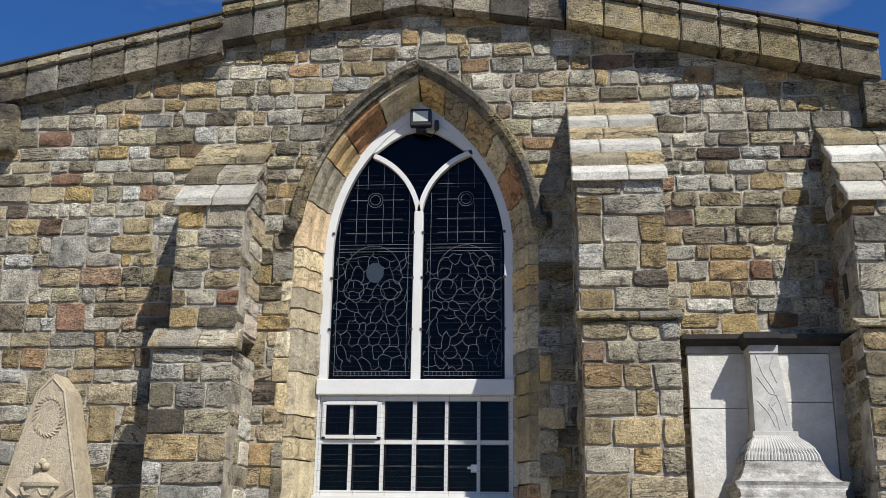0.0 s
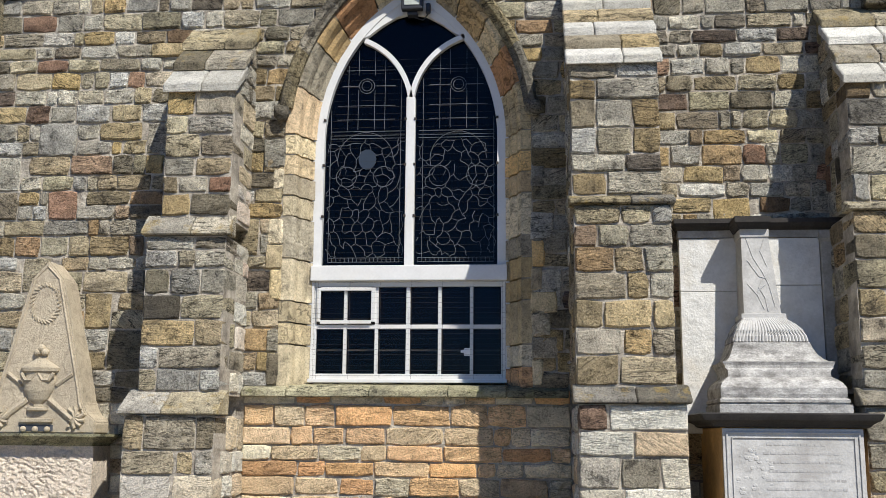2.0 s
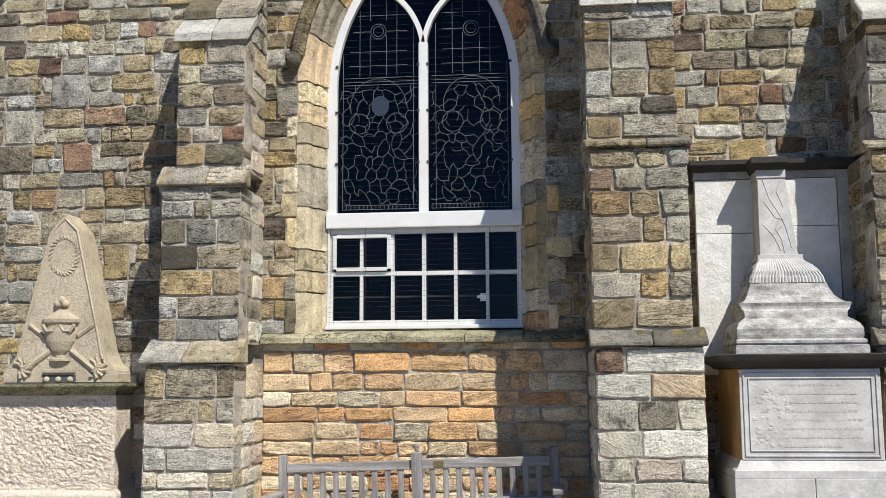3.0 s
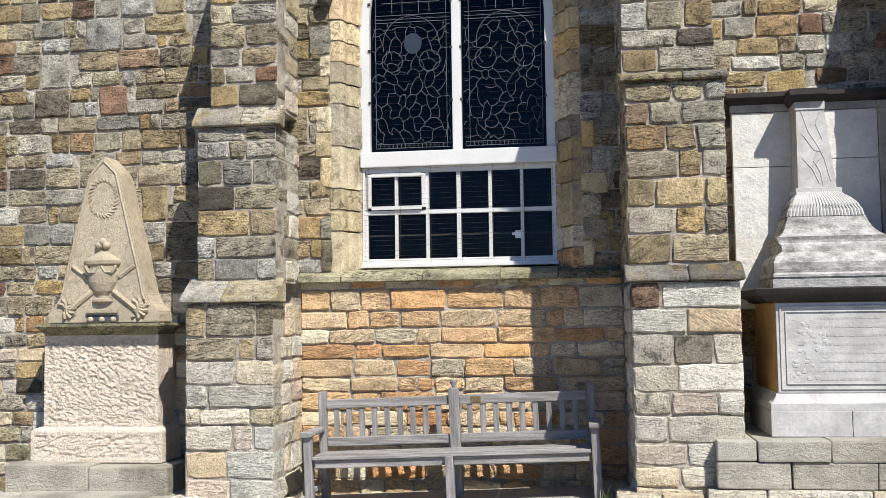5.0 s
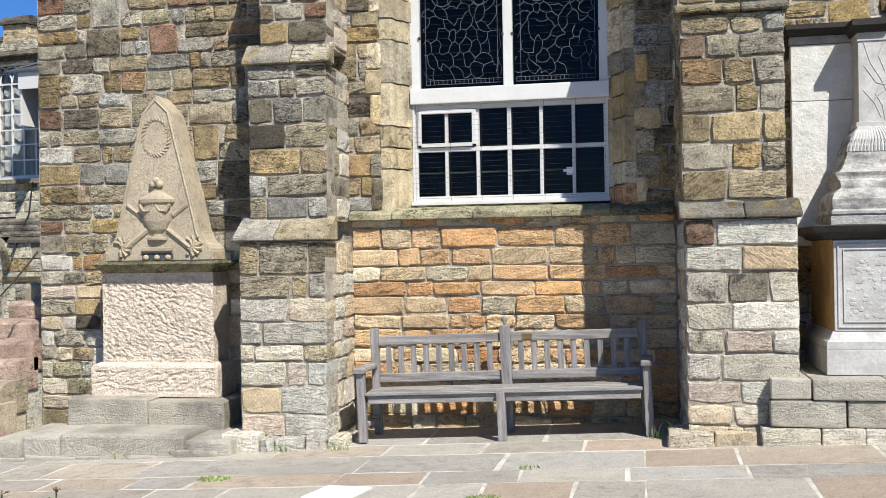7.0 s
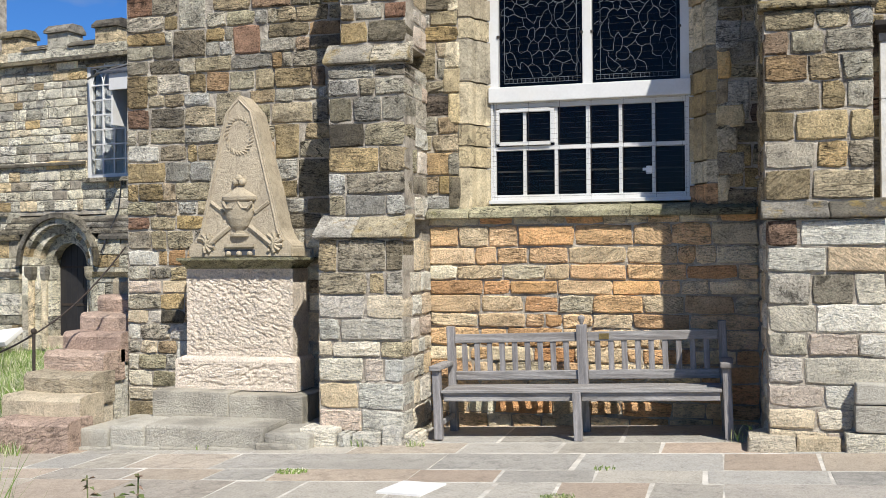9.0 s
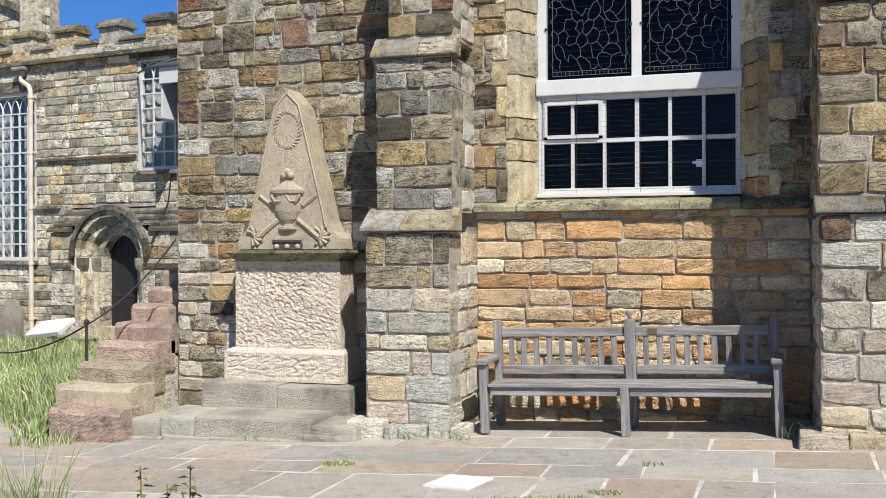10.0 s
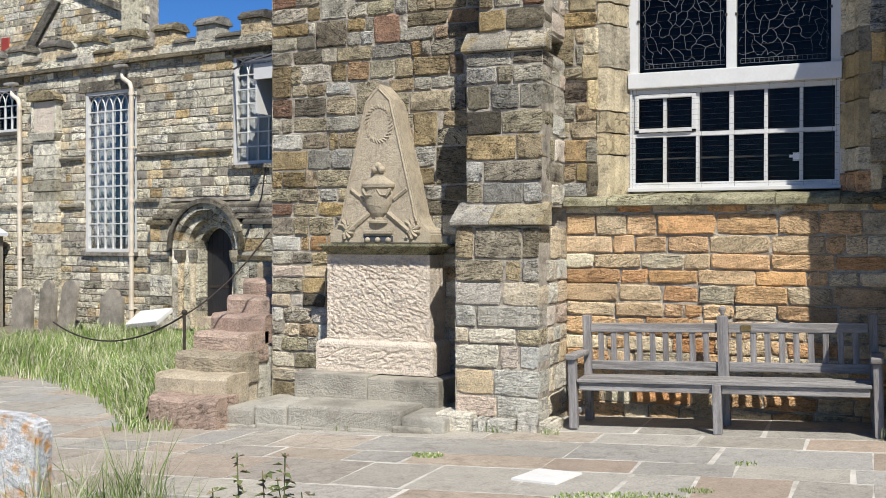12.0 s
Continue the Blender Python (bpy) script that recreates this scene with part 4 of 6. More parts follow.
# ---- bench ----
def bench():
    m = pose(-1.085, -0.52, ground_z(-1.095), 0, -1.9, 0) @ Matrix.Scale(0.988, 4)
    b = thing("garden_bench", "long silvery weathered teak garden bench standing under the window", "bench", m)
    YB, YF, HL = 0.22, -0.22, 1.18

    def bp(name, a, c, bev=0.008, label="", parent=None):
        return part(name, boxed(a, c, bev), TEAK_UPRIGHT if c[2] - a[2] > c[0] - a[0] and c[2] - a[2] > c[1] - a[1] else TEAK, parent or b, label)

    for x in (-HL, HL):
        bp("back_leg", (x - 0.035, YB - 0.035, 0), (x + 0.035, YB + 0.04, 0.94))
        bp("front_leg", (x * 1.02 - 0.035, YF - 0.035, 0), (x * 1.02 + 0.035, YF + 0.035, 0.59))
        bp("armrest", (x * 1.02 - 0.05, YF - 0.07, 0.59), (x * 1.02 + 0.05, YB - 0.035, 0.635), 0.014)
        bp("side_rail", (x - 0.02, YF + 0.036, 0.33), (x + 0.02, YB - 0.036, 0.40))
        bp("side_rail", (x - 0.018, YF + 0.036, 0.12), (x + 0.018, YB - 0.036, 0.165))
    bp("middle_leg", (-0.035, YF - 0.06, 0), (0.035, YF + 0.01, 0.405))
    bp("back_post", (-0.045, YB - 0.045, 0), (0.045, YB + 0.035, 0.93))
    # carved finial
    bm = bmesh.new()
    bmesh.ops.create_cone(bm, segments=10, radius1=0.012, radius2=0.03, depth=0.05, cap_ends=True)
    bmesh.ops.translate(bm, verts=bm.verts, vec=(0, YB, 0.955))
    s = bmesh.ops.create_icosphere(bm, subdivisions=2, radius=0.028)["verts"]
    for v in s:
        v.co = Vector((v.co.x * 1.1, v.co.y * 0.9 + YB, v.co.z * 1.0 + 0.985))
    part("finial", bm, TEAK, b, "carved finial on the middle post")
    bp("front_rail", (-HL + 0.035, YF - 0.02, 0.325), (-0.036, YF + 0.012, 0.395))
    bp("front_rail", (0.036, YF - 0.02, 0.325), (HL - 0.035, YF + 0.012, 0.395))
    for x0, x1 in ((-HL + 0.036, -0.046), (0.046, HL - 0.036)):
        rail = bp("top_rail", (x0, YB - 0.02, 0.785), (x1, YB + 0.02, 0.865))
        bp("lower_rail", (x0, YB - 0.02, 0.455), (x1, YB + 0.02, 0.535))
        for k in range(9):
            x = x0 + (x1 - x0) * (k + 0.75) / 9.6
            bp("back_slat", (x - 0.024, YB - 0.01, 0.53), (x + 0.024, YB + 0.012, 0.79), 0.004)
    for k in range(6):
        y = YF - 0.045 + k * 0.078
        bp("seat_slat", (-HL + 0.02, y, 0.405 - 0.004 * abs(k - 2)), (HL - 0.02, y + 0.068, 0.43 - 0.004 * abs(k - 2)), 0.006)
    part("plate", boxed((0.15, YB - 0.026, 0.80), (0.235, YB - 0.0205, 0.85), 0.002), BRASS, rail, "small brass memorial plate")


bench()


# ---- eroded monument with an obelisk ----
def relief(bm, pts, r, y, sides=6):
    return tube(bm, [(x, y, z) for x, z in pts], r, sides)


def wobble(bm, amount, scale, axis=1):
    bm.normal_update()
    for v in bm.verts:
        v.co += v.normal * noise.noise(v.co * scale) * amount


def obelisk():
    o = thing("obelisk_monument", "sandstone wall monument with an urn-carved obelisk on an eroded tablet", "monument")
    part("base_block", boxed((-5.06, -0.66, 0.0), (-4.283, 0.0, 0.275), 0.014, 0.004), FLAGGREY, o)
    part("base_block", boxed((-4.277, -0.66, 0.0), (-3.56, 0.0, 0.262), 0.014, 0.004), FLAGGREY, o)
    def eroded(x0, x1, z0, z1, y, nx, nz, fu, fv, tilt, deep):
        """A block whose face has flaked into slanting furrows inside a plain margin."""
        bm = bmesh.new()
        vs = [[None] * (nx + 1) for _ in range(nz + 1)]
        for j in range(nz + 1):
            for i in range(nx + 1):
                x, z = x0 + (x1 - x0) * i / nx, z0 + (z1 - z0) * j / nz
                e = min(i, nx - i, j, nz - j)
                p, q = x + tilt * z, z - tilt * x
                u = noise.noise(Vector((p * fu, 3.1, q * fv))) + 0.5 * noise.noise(Vector((p * fu * 2, 7.7, q * fv * 1.8)))
                wear = 0.5 + 0.6 * noise.noise(Vector((x * 2.5, 1.3, z * 2.5)))
                dep = min(max(0.0, u + 0.08) * 1.6, 0.5) * deep * max(0.3, wear) if e > 3 else 0.0
                vs[j][i] = bm.verts.new((x, y + dep, z))
        for j in range(nz):
            for i in range(nx):
                bm.faces.new((vs[j][i], vs[j][i + 1], vs[j + 1][i + 1], vs[j + 1][i]))
        rim = [vs[0][i] for i in range(nx + 1)] + [vs[j][nx] for j in range(1, nz + 1)] + [vs[nz][nx - i] for i in range(1, nx + 1)] + [vs[nz - j][0] for j in range(1, nz)]
        bk = [bm.verts.new((v.co.x, 0.0, v.co.z)) for v in rim]
        for i in range(len(rim)):
            j = (i + 1) % len(rim)
            bm.faces.new((rim[j], rim[i], bk[i], bk[j]))
        return bm

    part("plinth", eroded(-4.95, -3.71, 0.27, 0.535, -0.43, 130, 30, 13, 30, 0.15, 0.05), TABST, o, "rough vermiculated plinth")
    bm = loft(bmesh.new(), [(0.536, -4.95, -3.71, -0.43), (0.555, -4.94, -3.72, -0.42), (0.578, -4.88, -3.75, -0.385)])
    part("plinth_moulding", bm, TABST, o)
    # tablet with heavily eroded face
    bm = eroded(-4.86, -3.77, 0.575, 1.40, -0.37, 112, 96, 17, 33, -0.5, 0.042)
    part("tablet", bm, TABST, o, "pale tablet with a flaking worn face")
    part("cornice", loft(bmesh.new(), [(1.40, -4.85, -3.78, -0.385), (1.42, -4.86, -3.77, -0.40), (1.445, -4.87, -3.74, -0.44), (1.46, -4.88, -3.72, -0.455), (1.48, -4.90, -3.66, -0.49), (1.505, -4.90, -3.66, -0.49)]), SILLST, o)
    # obelisk slab with splayed foot
    C, Y = -4.352, -0.27
    half = [(0.54, 1.505), (0.54, 1.60), (0.525, 1.63), (0.455, 1.685), (0.415, 1.77), (0.39, 1.90), (0.15, 2.885), (0.0, 3.055)]
    outline = [(C - a, z) for a, z in half] + [(C + a, z) for a, z in half[-2::-1]]
    bm = bmesh.new()
    f = [bm.verts.new((x, Y, z)) for x, z in outline]
    g = [bm.verts.new((C + (x - C) * 1.03, 0.0, z)) for x, z in outline]
    bm.faces.new(f)
    for i in range(len(f)):
        j = (i + 1) % len(f)
        bm.faces.new((f[j], f[i], g[i], g[j]))
    bmesh.ops.recalc_face_normals(bm, faces=bm.faces)
    bmesh.ops.bevel(bm, geom=bm.edges[:], offset=0.012, segments=2, affect="EDGES")
    slab = part("obelisk", bm, OBST, o, "tapering obelisk slab")
    # edge moulding
    bm = bmesh.new()
    relief(bm, [(C + a - 0.035, z) for a, z in half[3:7]] + [(C, 3.0)], 0.012, Y)
    relief(bm, [(C - a + 0.035, z) for a, z in half[3:7]] + [(C, 3.0)], 0.010, Y)
    part("edge_moulding", bm, OBST, o)
    # carved oval wreath
    bm = bmesh.new()
    for k in range(26):
        a = math.tau * k / 26
        wx, wz = C + 0.115 * math.cos(a), 2.66 + 0.155 * math.sin(a)
        relief(bm, [(wx, wz), (wx + 0.045 * math.cos(a + 0.9), wz + 0.045 * math.sin(a + 0.9))], 0.011, Y, 5)
    tagged(part("wreath", bm, OBST, o, "carved leaf wreath"), kind="stuff")
    # urn
    bm = bmesh.new()
    prof = [(0.0, 1.70), (0.10, 1.705), (0.10, 1.725), (0.045, 1.735), (0.04, 1.76), (0.09, 1.80), (0.135, 1.88), (0.15, 1.96), (0.14, 2.03), (0.175, 2.05), (0.18, 2.08), (0.15, 2.10), (0.08, 2.14), (0.05, 2.16), (0.05, 2.17), (0.0, 2.175)]
    n = 14
    rings = [[bm.verts.new((C + r * math.cos(math.pi * k / n), Y - 0.45 * r * math.sin(math.pi * k / n), z)) for k in range(n + 1)] for r, z in prof]
    for a, b in zip(rings, rings[1:]):
        for k in range(n):
            try:
                bm.faces.new((a[k], a[k + 1], b[k + 1], b[k]))
            except ValueError:
                pass
    bmesh.ops.remove_doubles(bm, verts=bm.verts, dist=0.0005)
    bmesh.ops.recalc_face_normals(bm, faces=bm.faces)
    part("urn", bm, OBST, o, "carved urn in relief")
    for dx, dz in ((0, 0.06), (-0.035, 0.025), (0.035, 0.025)):
        bm = bmesh.new()
        bmesh.ops.create_icosphere(bm, subdivisions=2, radius=0.036)
        bmesh.ops.translate(bm, verts=bm.verts, vec=(C + dx, Y - 0.01, 2.195 + dz))
        part("flame_knob", bm, OBST, o)
    # garland, crossed torches, leaf sprays, bun feet
    bm = bmesh.new()
    for c0 in (-0.08, 0.08):
        relief(bm, [(C + c0 - 0.07, 2.03), (C + c0 - 0.03, 1.97), (C + c0 + 0.03, 1.97), (C + c0 + 0.07, 2.03)], 0.017, Y - 0.055)
    part("garland", bm, OBST, o)
    for s in (-1, 1):
        bm = bmesh.new()
        relief(bm, [(C + s * 0.30, 2.03), (C + s * 0.16, 1.93)], 0.022, Y)
        relief(bm, [(C + s * 0.10, 1.80), (C + s * 0.32, 1.63)], 0.028, Y)
        part("torch", bm, OBST, o, "carved crossed torch")
        bm = bmesh.new()
        for k in range(8):
            a = radians(-140 + 40 * k * 0.9) + (0 if s > 0 else 0.4)
            cx2, cz = C + s * 0.35, 1.645
            relief(bm, [(cx2, cz), (cx2 + 0.05 * math.cos(a), cz + 0.05 * math.sin(a)), (cx2 + 0.095 * math.cos(a + 0.3), cz + 0.095 * math.sin(a + 0.3))], 0.019, Y - 0.008, 6)
        part("leaf_spray", bm, OBST, o, "carved spray of leaves")
    part("urn_base", boxed((C - 0.15, Y - 0.03, 1.60), (C + 0.15, Y + 0.02, 1.635), 0.006), OBST, o)
    # dark panel proud of the slab paints the shade of a hollow
    part("recess", boxed((C - 0.155, Y - 0.004, 1.525), (C + 0.155, Y + 0.02, 1.58), 0.002), SLATE, o)
    for k in (-1, 0, 1):
        bm = bmesh.new()
        bmesh.ops.create_icosphere(bm, subdivisions=2, radius=0.028)
        bmesh.ops.translate(bm, verts=bm.verts, vec=(C + k * 0.11, Y - 0.02, 1.54))
        part("bun_foot", bm, OBST, o)
    under(o, slab, "edge_moulding", "wreath", "urn", "flame_knob", "garland", "torch", "leaf_spray", "urn_base", "recess", "bun_foot")


obelisk()

# kerb slabs in front of the obelisk
kerb = thing("monument_step", "low worn grey stone step in front of the obelisk monument", "stone step", kind="structure")
for a, b, t in ((-5.50, -5.22, -0.03), (-5.215, -4.86, 0.03), (-4.855, -3.72, 0.055), (-3.715, -3.30, 0.02)):
    bm = boxed((a, -1.13 + rng.uniform(-0.02, 0.02), ground_z(a) - 0.1), (b, -0.2, t), 0.03, 0.012 if b > -4 else 0.024)
    part("kerb_stone", bm, FLAGGREY, kerb)


# ---- white pedestal monument ----
def pedestal():
    o = thing("pedestal_monument", "whitewashed wall monument with a broken column on an inscribed marble pedestal", "monument")
    # back slab against the wall, two courses
    for x0, x1 in ((1.32, 1.88), (1.884, 2.52)):
        for z0, z1 in ((1.55, 2.765), (2.77, 3.24)):
            bm = boxed((x0, -0.09, z0 + (0.055 if x0 > 1.5 else 0)), (x1, 0.0, z1 + (0.055 if x0 > 1.5 and z1 < 3 else 0)), 0.005)
            part("back_slab", bm, LIME, o, "flaking whitewashed slab")
    part("pilaster", boxed((2.525, -0.12, 1.6), (2.74, 0.0, 3.26), 0.006), GREYSTONE, o, "grey stone strip")
    part("pilaster_cap", loft(bmesh.new(), [(3.20, 2.53, 2.735, -0.125), (3.23, 2.51, 2.75, -0.14), (3.30, 2.51, 2.75, -0.14)], 0.0), GREYSTONE, o)
    part("frieze", boxed((1.31, -0.10, 3.245), (2.52, 0.0, 3.31), 0.004), GREYSTONE, o)
    part("cornice", loft(bmesh.new(), [(3.31, 1.30, 2.76, -0.11), (3.33, 1.29, 2.77, -0.15), (3.36, 1.27, 2.78, -0.18), (3.40, 1.27, 2.78, -0.18)], 0.0), SOOT, o, "dark weathered cornice")
    C = 1.94
    part("cornice_block", loft(bmesh.new(), [(3.27, 1.785, 2.03, -0.37), (3.30, 1.77, 2.035, -0.39), (3.32, 1.75, 2.05, -0.41), (3.37, 1.75, 2.05, -0.41)], 0.0), SOOT, o)
    # tapering pillar with broken vine relief
    pillar = part("pillar", loft(bmesh.new(), [(2.50, 1.775, 2.14, -0.385), (2.54, 1.775, 2.14, -0.385), (2.545, 1.80, 2.105, -0.36), (3.20, 1.81, 2.035, -0.33), (3.205, 1.80, 2.04, -0.34), (3.27, 1.80, 2.04, -0.34)], -0.09), MARBLE, o)
    bm = bmesh.new()
    for pts in ([(-0.09, 3.19), (-0.04, 3.02), (0.03, 2.90), (0.08, 2.78), (0.12, 2.60)], [(0.06, 3.19), (0.02, 3.08), (0.07, 2.95)], [(-0.09, 3.0), (0.0, 2.86), (0.07, 2.84)], [(-0.10, 2.80), (-0.02, 2.70), (0.03, 2.58)], [(0.05, 2.88), (-0.01, 2.77), (0.04, 2.68), (0.06, 2.56)], [(-0.06, 2.62), (-0.01, 2.74), (0.05, 2.79)]):
        tube(bm, [(C + x, -0.36 + (z - 2.545) * 0.046, z) for x, z in pts], 0.005, 5)
    part("vine_relief", bm, MARBLE, o)
    # gadrooned dome: ribs over a swelling core
    levels = [(2.295, 1.685, 2.28, -0.50), (2.34, 1.695, 2.27, -0.495), (2.39, 1.72, 2.245, -0.475), (2.44, 1.745, 2.20, -0.44), (2.475, 1.775, 2.15, -0.40), (2.50, 1.785, 2.13, -0.38)]
    dome = part("dome", loft(bmesh.new(), levels, -0.09), STAINED_MARBLE, o)
    for k in range(22):
        u = (k + 0.5) / 22
        part("rib", tube(bmesh.new(), [(x0 + (x1 - x0) * u, y, z) for z, x0, x1, y in levels], 0.0125, 6), MARBLE, o)
    for k in range(12):
        u = (k + 0.5) / 12
        part("rib", tube(bmesh.new(), [(x0, y + (-0.09 - y) * u, z) for z, x0, x1, y in levels], 0.0125, 6), STAINED_MARBLE, o)
    foot = [(2.095, 1.575, 2.44, -0.60), (2.125, 1.565, 2.45, -0.61), (2.13, 1.60, 2.41, -0.575), (2.155, 1.625, 2.37, -0.55), (2.19, 1.645, 2.335, -0.53), (2.24, 1.665, 2.305, -0.515), (2.292, 1.68, 2.285, -0.505)]
    part("dome_foot", loft(bmesh.new(), foot, -0.09), STAINED_MARBLE, o)
    # ogee base
    prof = [(1.70, 1.50, 2.52, -0.77), (1.775, 1.50, 2.52, -0.77), (1.78, 1.515, 2.50, -0.755), (1.79, 1.515, 2.50, -0.755), (1.795, 1.505, 2.505, -0.77), (1.815, 1.505, 2.505, -0.77), (1.83, 1.52, 2.485, -0.745), (1.86, 1.515, 2.49, -0.75),
            (1.91, 1.517, 2.49, -0.745), (1.95, 1.535, 2.47, -0.715), (1.98, 1.57, 2.44, -0.675), (2.00, 1.60, 2.41, -0.63), (2.03, 1.605, 2.405, -0.62), (2.06, 1.60, 2.415, -0.61), (2.075, 1.585, 2.435, -0.60), (2.095, 1.583, 2.436, -0.60)]
    part("ogee_base", loft(bmesh.new(), prof, -0.02), STAINED_MARBLE, o, "stained marble moulded base")
    # pedestal cap, die, tablet, plinth
    cap = [(1.595, 1.445, 2.55, -0.995), (1.605, 1.41, 2.57, -1.02), (1.62, 1.40, 2.58, -1.03), (1.635, 1.37, 2.60, -1.055), (1.65, 1.33, 2.63, -1.08), (1.67, 1.32, 2.64, -1.09), (1.695, 1.30, 2.65, -1.10), (1.705, 1.32, 2.64, -1.08)]
    part("pedestal_cap", loft(bmesh.new(), cap, -0.02), SOOT, o, "dark chipped cornice slab")
    part("die", boxed((1.465, -0.98, 0.90), (2.52, 0.0, 1.595), 0.006), RUSTST, o, "ochre-stained stone sides")
    tablet = part("tablet", boxed((1.472, -0.998, 0.905), (2.515, -0.981, 1.588), 0.005), MARBLE, o, "white inscribed tablet")
    for k, ins in enumerate((0.025, 0.065)):
        h = 0.012 if k == 0 else 0.007
        x0, x1, z0, z1 = 1.472 + ins, 2.515 - ins, 0.905 + ins, 1.588 - ins
        for a, b in (((x0, z0), (x0 + h, z1)), ((x1 - h, z0), (x1, z1)), ((x0 + h, z0), (x1 - h, z0 + h)), ((x0 + h, z1 - h), (x1 - h, z1))):
            part("tablet_border", boxed((a[0], -1.008, a[1]), (b[0], -0.9985, b[1]), 0.003), MARBLE, o)
    # worn raised lettering that cannot be read: short plain bars
    r = random.Random(5)
    for row in range(8):
        z = 1.47 - row * 0.066
        ins = 0.24 if row in (0, 7) else r.uniform(0.36, 0.41)
        x = 1.99 - ins
        while x < 1.99 + ins - 0.03:
            w = r.uniform(0.012, 0.05)
            if x > 1.78 or r.random() < 0.35:
                part("inscription_bar", boxed((x, -1.0003, z - 0.008), (min(x + w, 1.99 + ins), -0.9982, z + 0.008), 0.0), INSCR, o)
            x += w + 0.012
    # spalled patch where the face has flaked
    bm = bmesh.new()
    for _ in range(60):
        c = Vector((r.uniform(1.57, 1.84), -0.996, r.uniform(1.0, 1.47)))
        size = r.uniform(0.008, 0.026)
        for v in bmesh.ops.create_icosphere(bm, subdivisions=1, radius=size)["verts"]:
            v.co = Vector((v.co.x * r.uniform(0.7, 1.5), v.co.y * 0.28, v.co.z * r.uniform(0.6, 1.2))) + c
    tagged(part("spalling", bm, MARBLE, o, "flaked and pitted marble"), kind="stuff")
    part("die_base", loft(bmesh.new(), [(0.775, 1.405, 2.56, -1.06), (0.83, 1.405, 2.56, -1.06), (0.845, 1.425, 2.55, -1.04), (0.875, 1.445, 2.535, -1.01), (0.905, 1.46, 2.52, -0.99)], 0.0), MARBLE, o)
    part("plinth", boxed((1.40, -1.065, 0.582), (1.985, 0.0, 0.773), 0.006), MARBLE, o)
    part("plinth", boxed((1.989, -1.065, 0.582), (2.56, 0.0, 0.773), 0.006), MARBLE, o)
    under(o, tablet, "tablet_border", "inscription_bar", "spalling")
    under(o, dome, "rib")
    under(o, pillar, "vine_relief")


pedestal()
plat = thing("monument_platform", "rough stepped sandstone platform under the white pedestal", "stone platform", kind="structure")
for z0, z1, y, cuts, mt in ((-0.05, 0.22, -1.30, (0.90, 1.32, 1.62, 2.05, 2.56), PALE), (0.224, 0.42, -1.28, (0.96, 1.50, 2.10, 2.56), FLAGGREY), (0.424, 0.58, -1.29, (0.97, 1.26, 1.78, 2.56), FLAGGREY)):
    for a, b in zip(cuts, cuts[1:]):
        part("stone", boxed((a + 0.003, y + rng.uniform(-0.012, 0.012), z0), (b - 0.003, 0.0, z1), 0.014, 0.005), mt, plat)


# ---- stairs beside the wall's corner ----
stairs = thing("stone_stairs", "worn red and buff sandstone steps climbing beside the church corner", "stairs", kind="structure")
for k in range(10):
    y = -1.30 + 0.30 * k
    z = 0.07 + 0.174 * k
    xr = (-5.50, -5.58, -5.66)[k] if k < 3 else -5.74
    xl = -6.27 if k == 0 else -6.42
    bm = bmesh.new()
    # each step a long block with a hollow worn in its tread
    n = 9
    rings = []
    for i in range(n + 1):
        u = i / n
        x = xl + (xr - xl) * u
        dip = 0.03 * math.sin(math.pi * u) ** 1.5 + rng.uniform(-0.004, 0.004)
        f = rng.uniform(-0.012, 0.012)
        rings.append([(x, y + f, z - 0.30), (x, y + f - 0.01, z - 0.05), (x, y + f + 0.015, z - 0.012 - dip), (x, y + 0.06, z - dip * 0.8), (x, y + 0.36, z - dip * 0.4), (x, y + 0.36, z - 0.30)])
    band(bm, rings)
    part("step", bm, STEP, stairs)
    if k > 1:
        part("cheek_stone", boxed((xl + 0.05, y + 0.02, -0.4), (xr - 0.02, y + 0.36, z - 0.302), 0.01, 0.004), PALE, stairs)
part("landing", boxed((-6.4, 1.70, -0.4), (-5.74, 4.2, 1.63), 0.015), STEP, stairs)

# ---- body of the church behind the gable ----
ob = obj_from("wall_west", boxed((WL, 0.621, -0.4), (WL + 0.5, 7.0, 5.7), 0.0), STONE)
tagged(ob, "plain sandstone side wall behind the gable", "church wall", kind="structure")
ob = obj_from("wall_east", boxed((WR - 0.5, 0.621, -0.4), (WR, 9.0, 5.7), 0.0), STONE)
tagged(ob, "plain sandstone side wall behind the gable", "church wall", kind="structure")
ob = obj_from("roof", prism(bmesh.new(), [(WL, 5.702), (WR, 5.702), (WR, 5.8), (CX, 6.7), (WL, 5.8)], 0.621, 9.0), SLATE)
tagged(ob, "low dark slate roof behind the gable", "roof", kind="structure")


# ---- pavement ----
pavement = thing("pavement", "uneven sandstone flags with pale pointed joints", "pavement", pose(-0.9, 0, 0, 0, -2.577, 0), kind="structure")
part("bedding", boxed((-8.9, -9.3, -0.06), (3.4, 0.0, -0.001), 0.0), JOINT, pavement, "pale mortar joints")
FLAGS = []
for w in (0.45, 0.65, 0.85, 1.1):
    for v in range(4):
        bm = boxed((-w / 2, -0.3, -0.05), (w / 2, 0.3, 0.0), 0.0, 0.02)
        for q in bm.verts:
            q.co.z = -0.05 if q.co.z < -0.025 else 0.0
        bmesh.ops.bevel(bm, geom=bm.edges[:], offset=0.004, segments=2, affect="EDGES")
        me = bpy.data.meshes.new("flagstone")
        bm.to_mesh(me)
        bm.free()
        me.materials.append(FLAG)
        FLAGS.append((w, me))
y = 0.05
row = 0
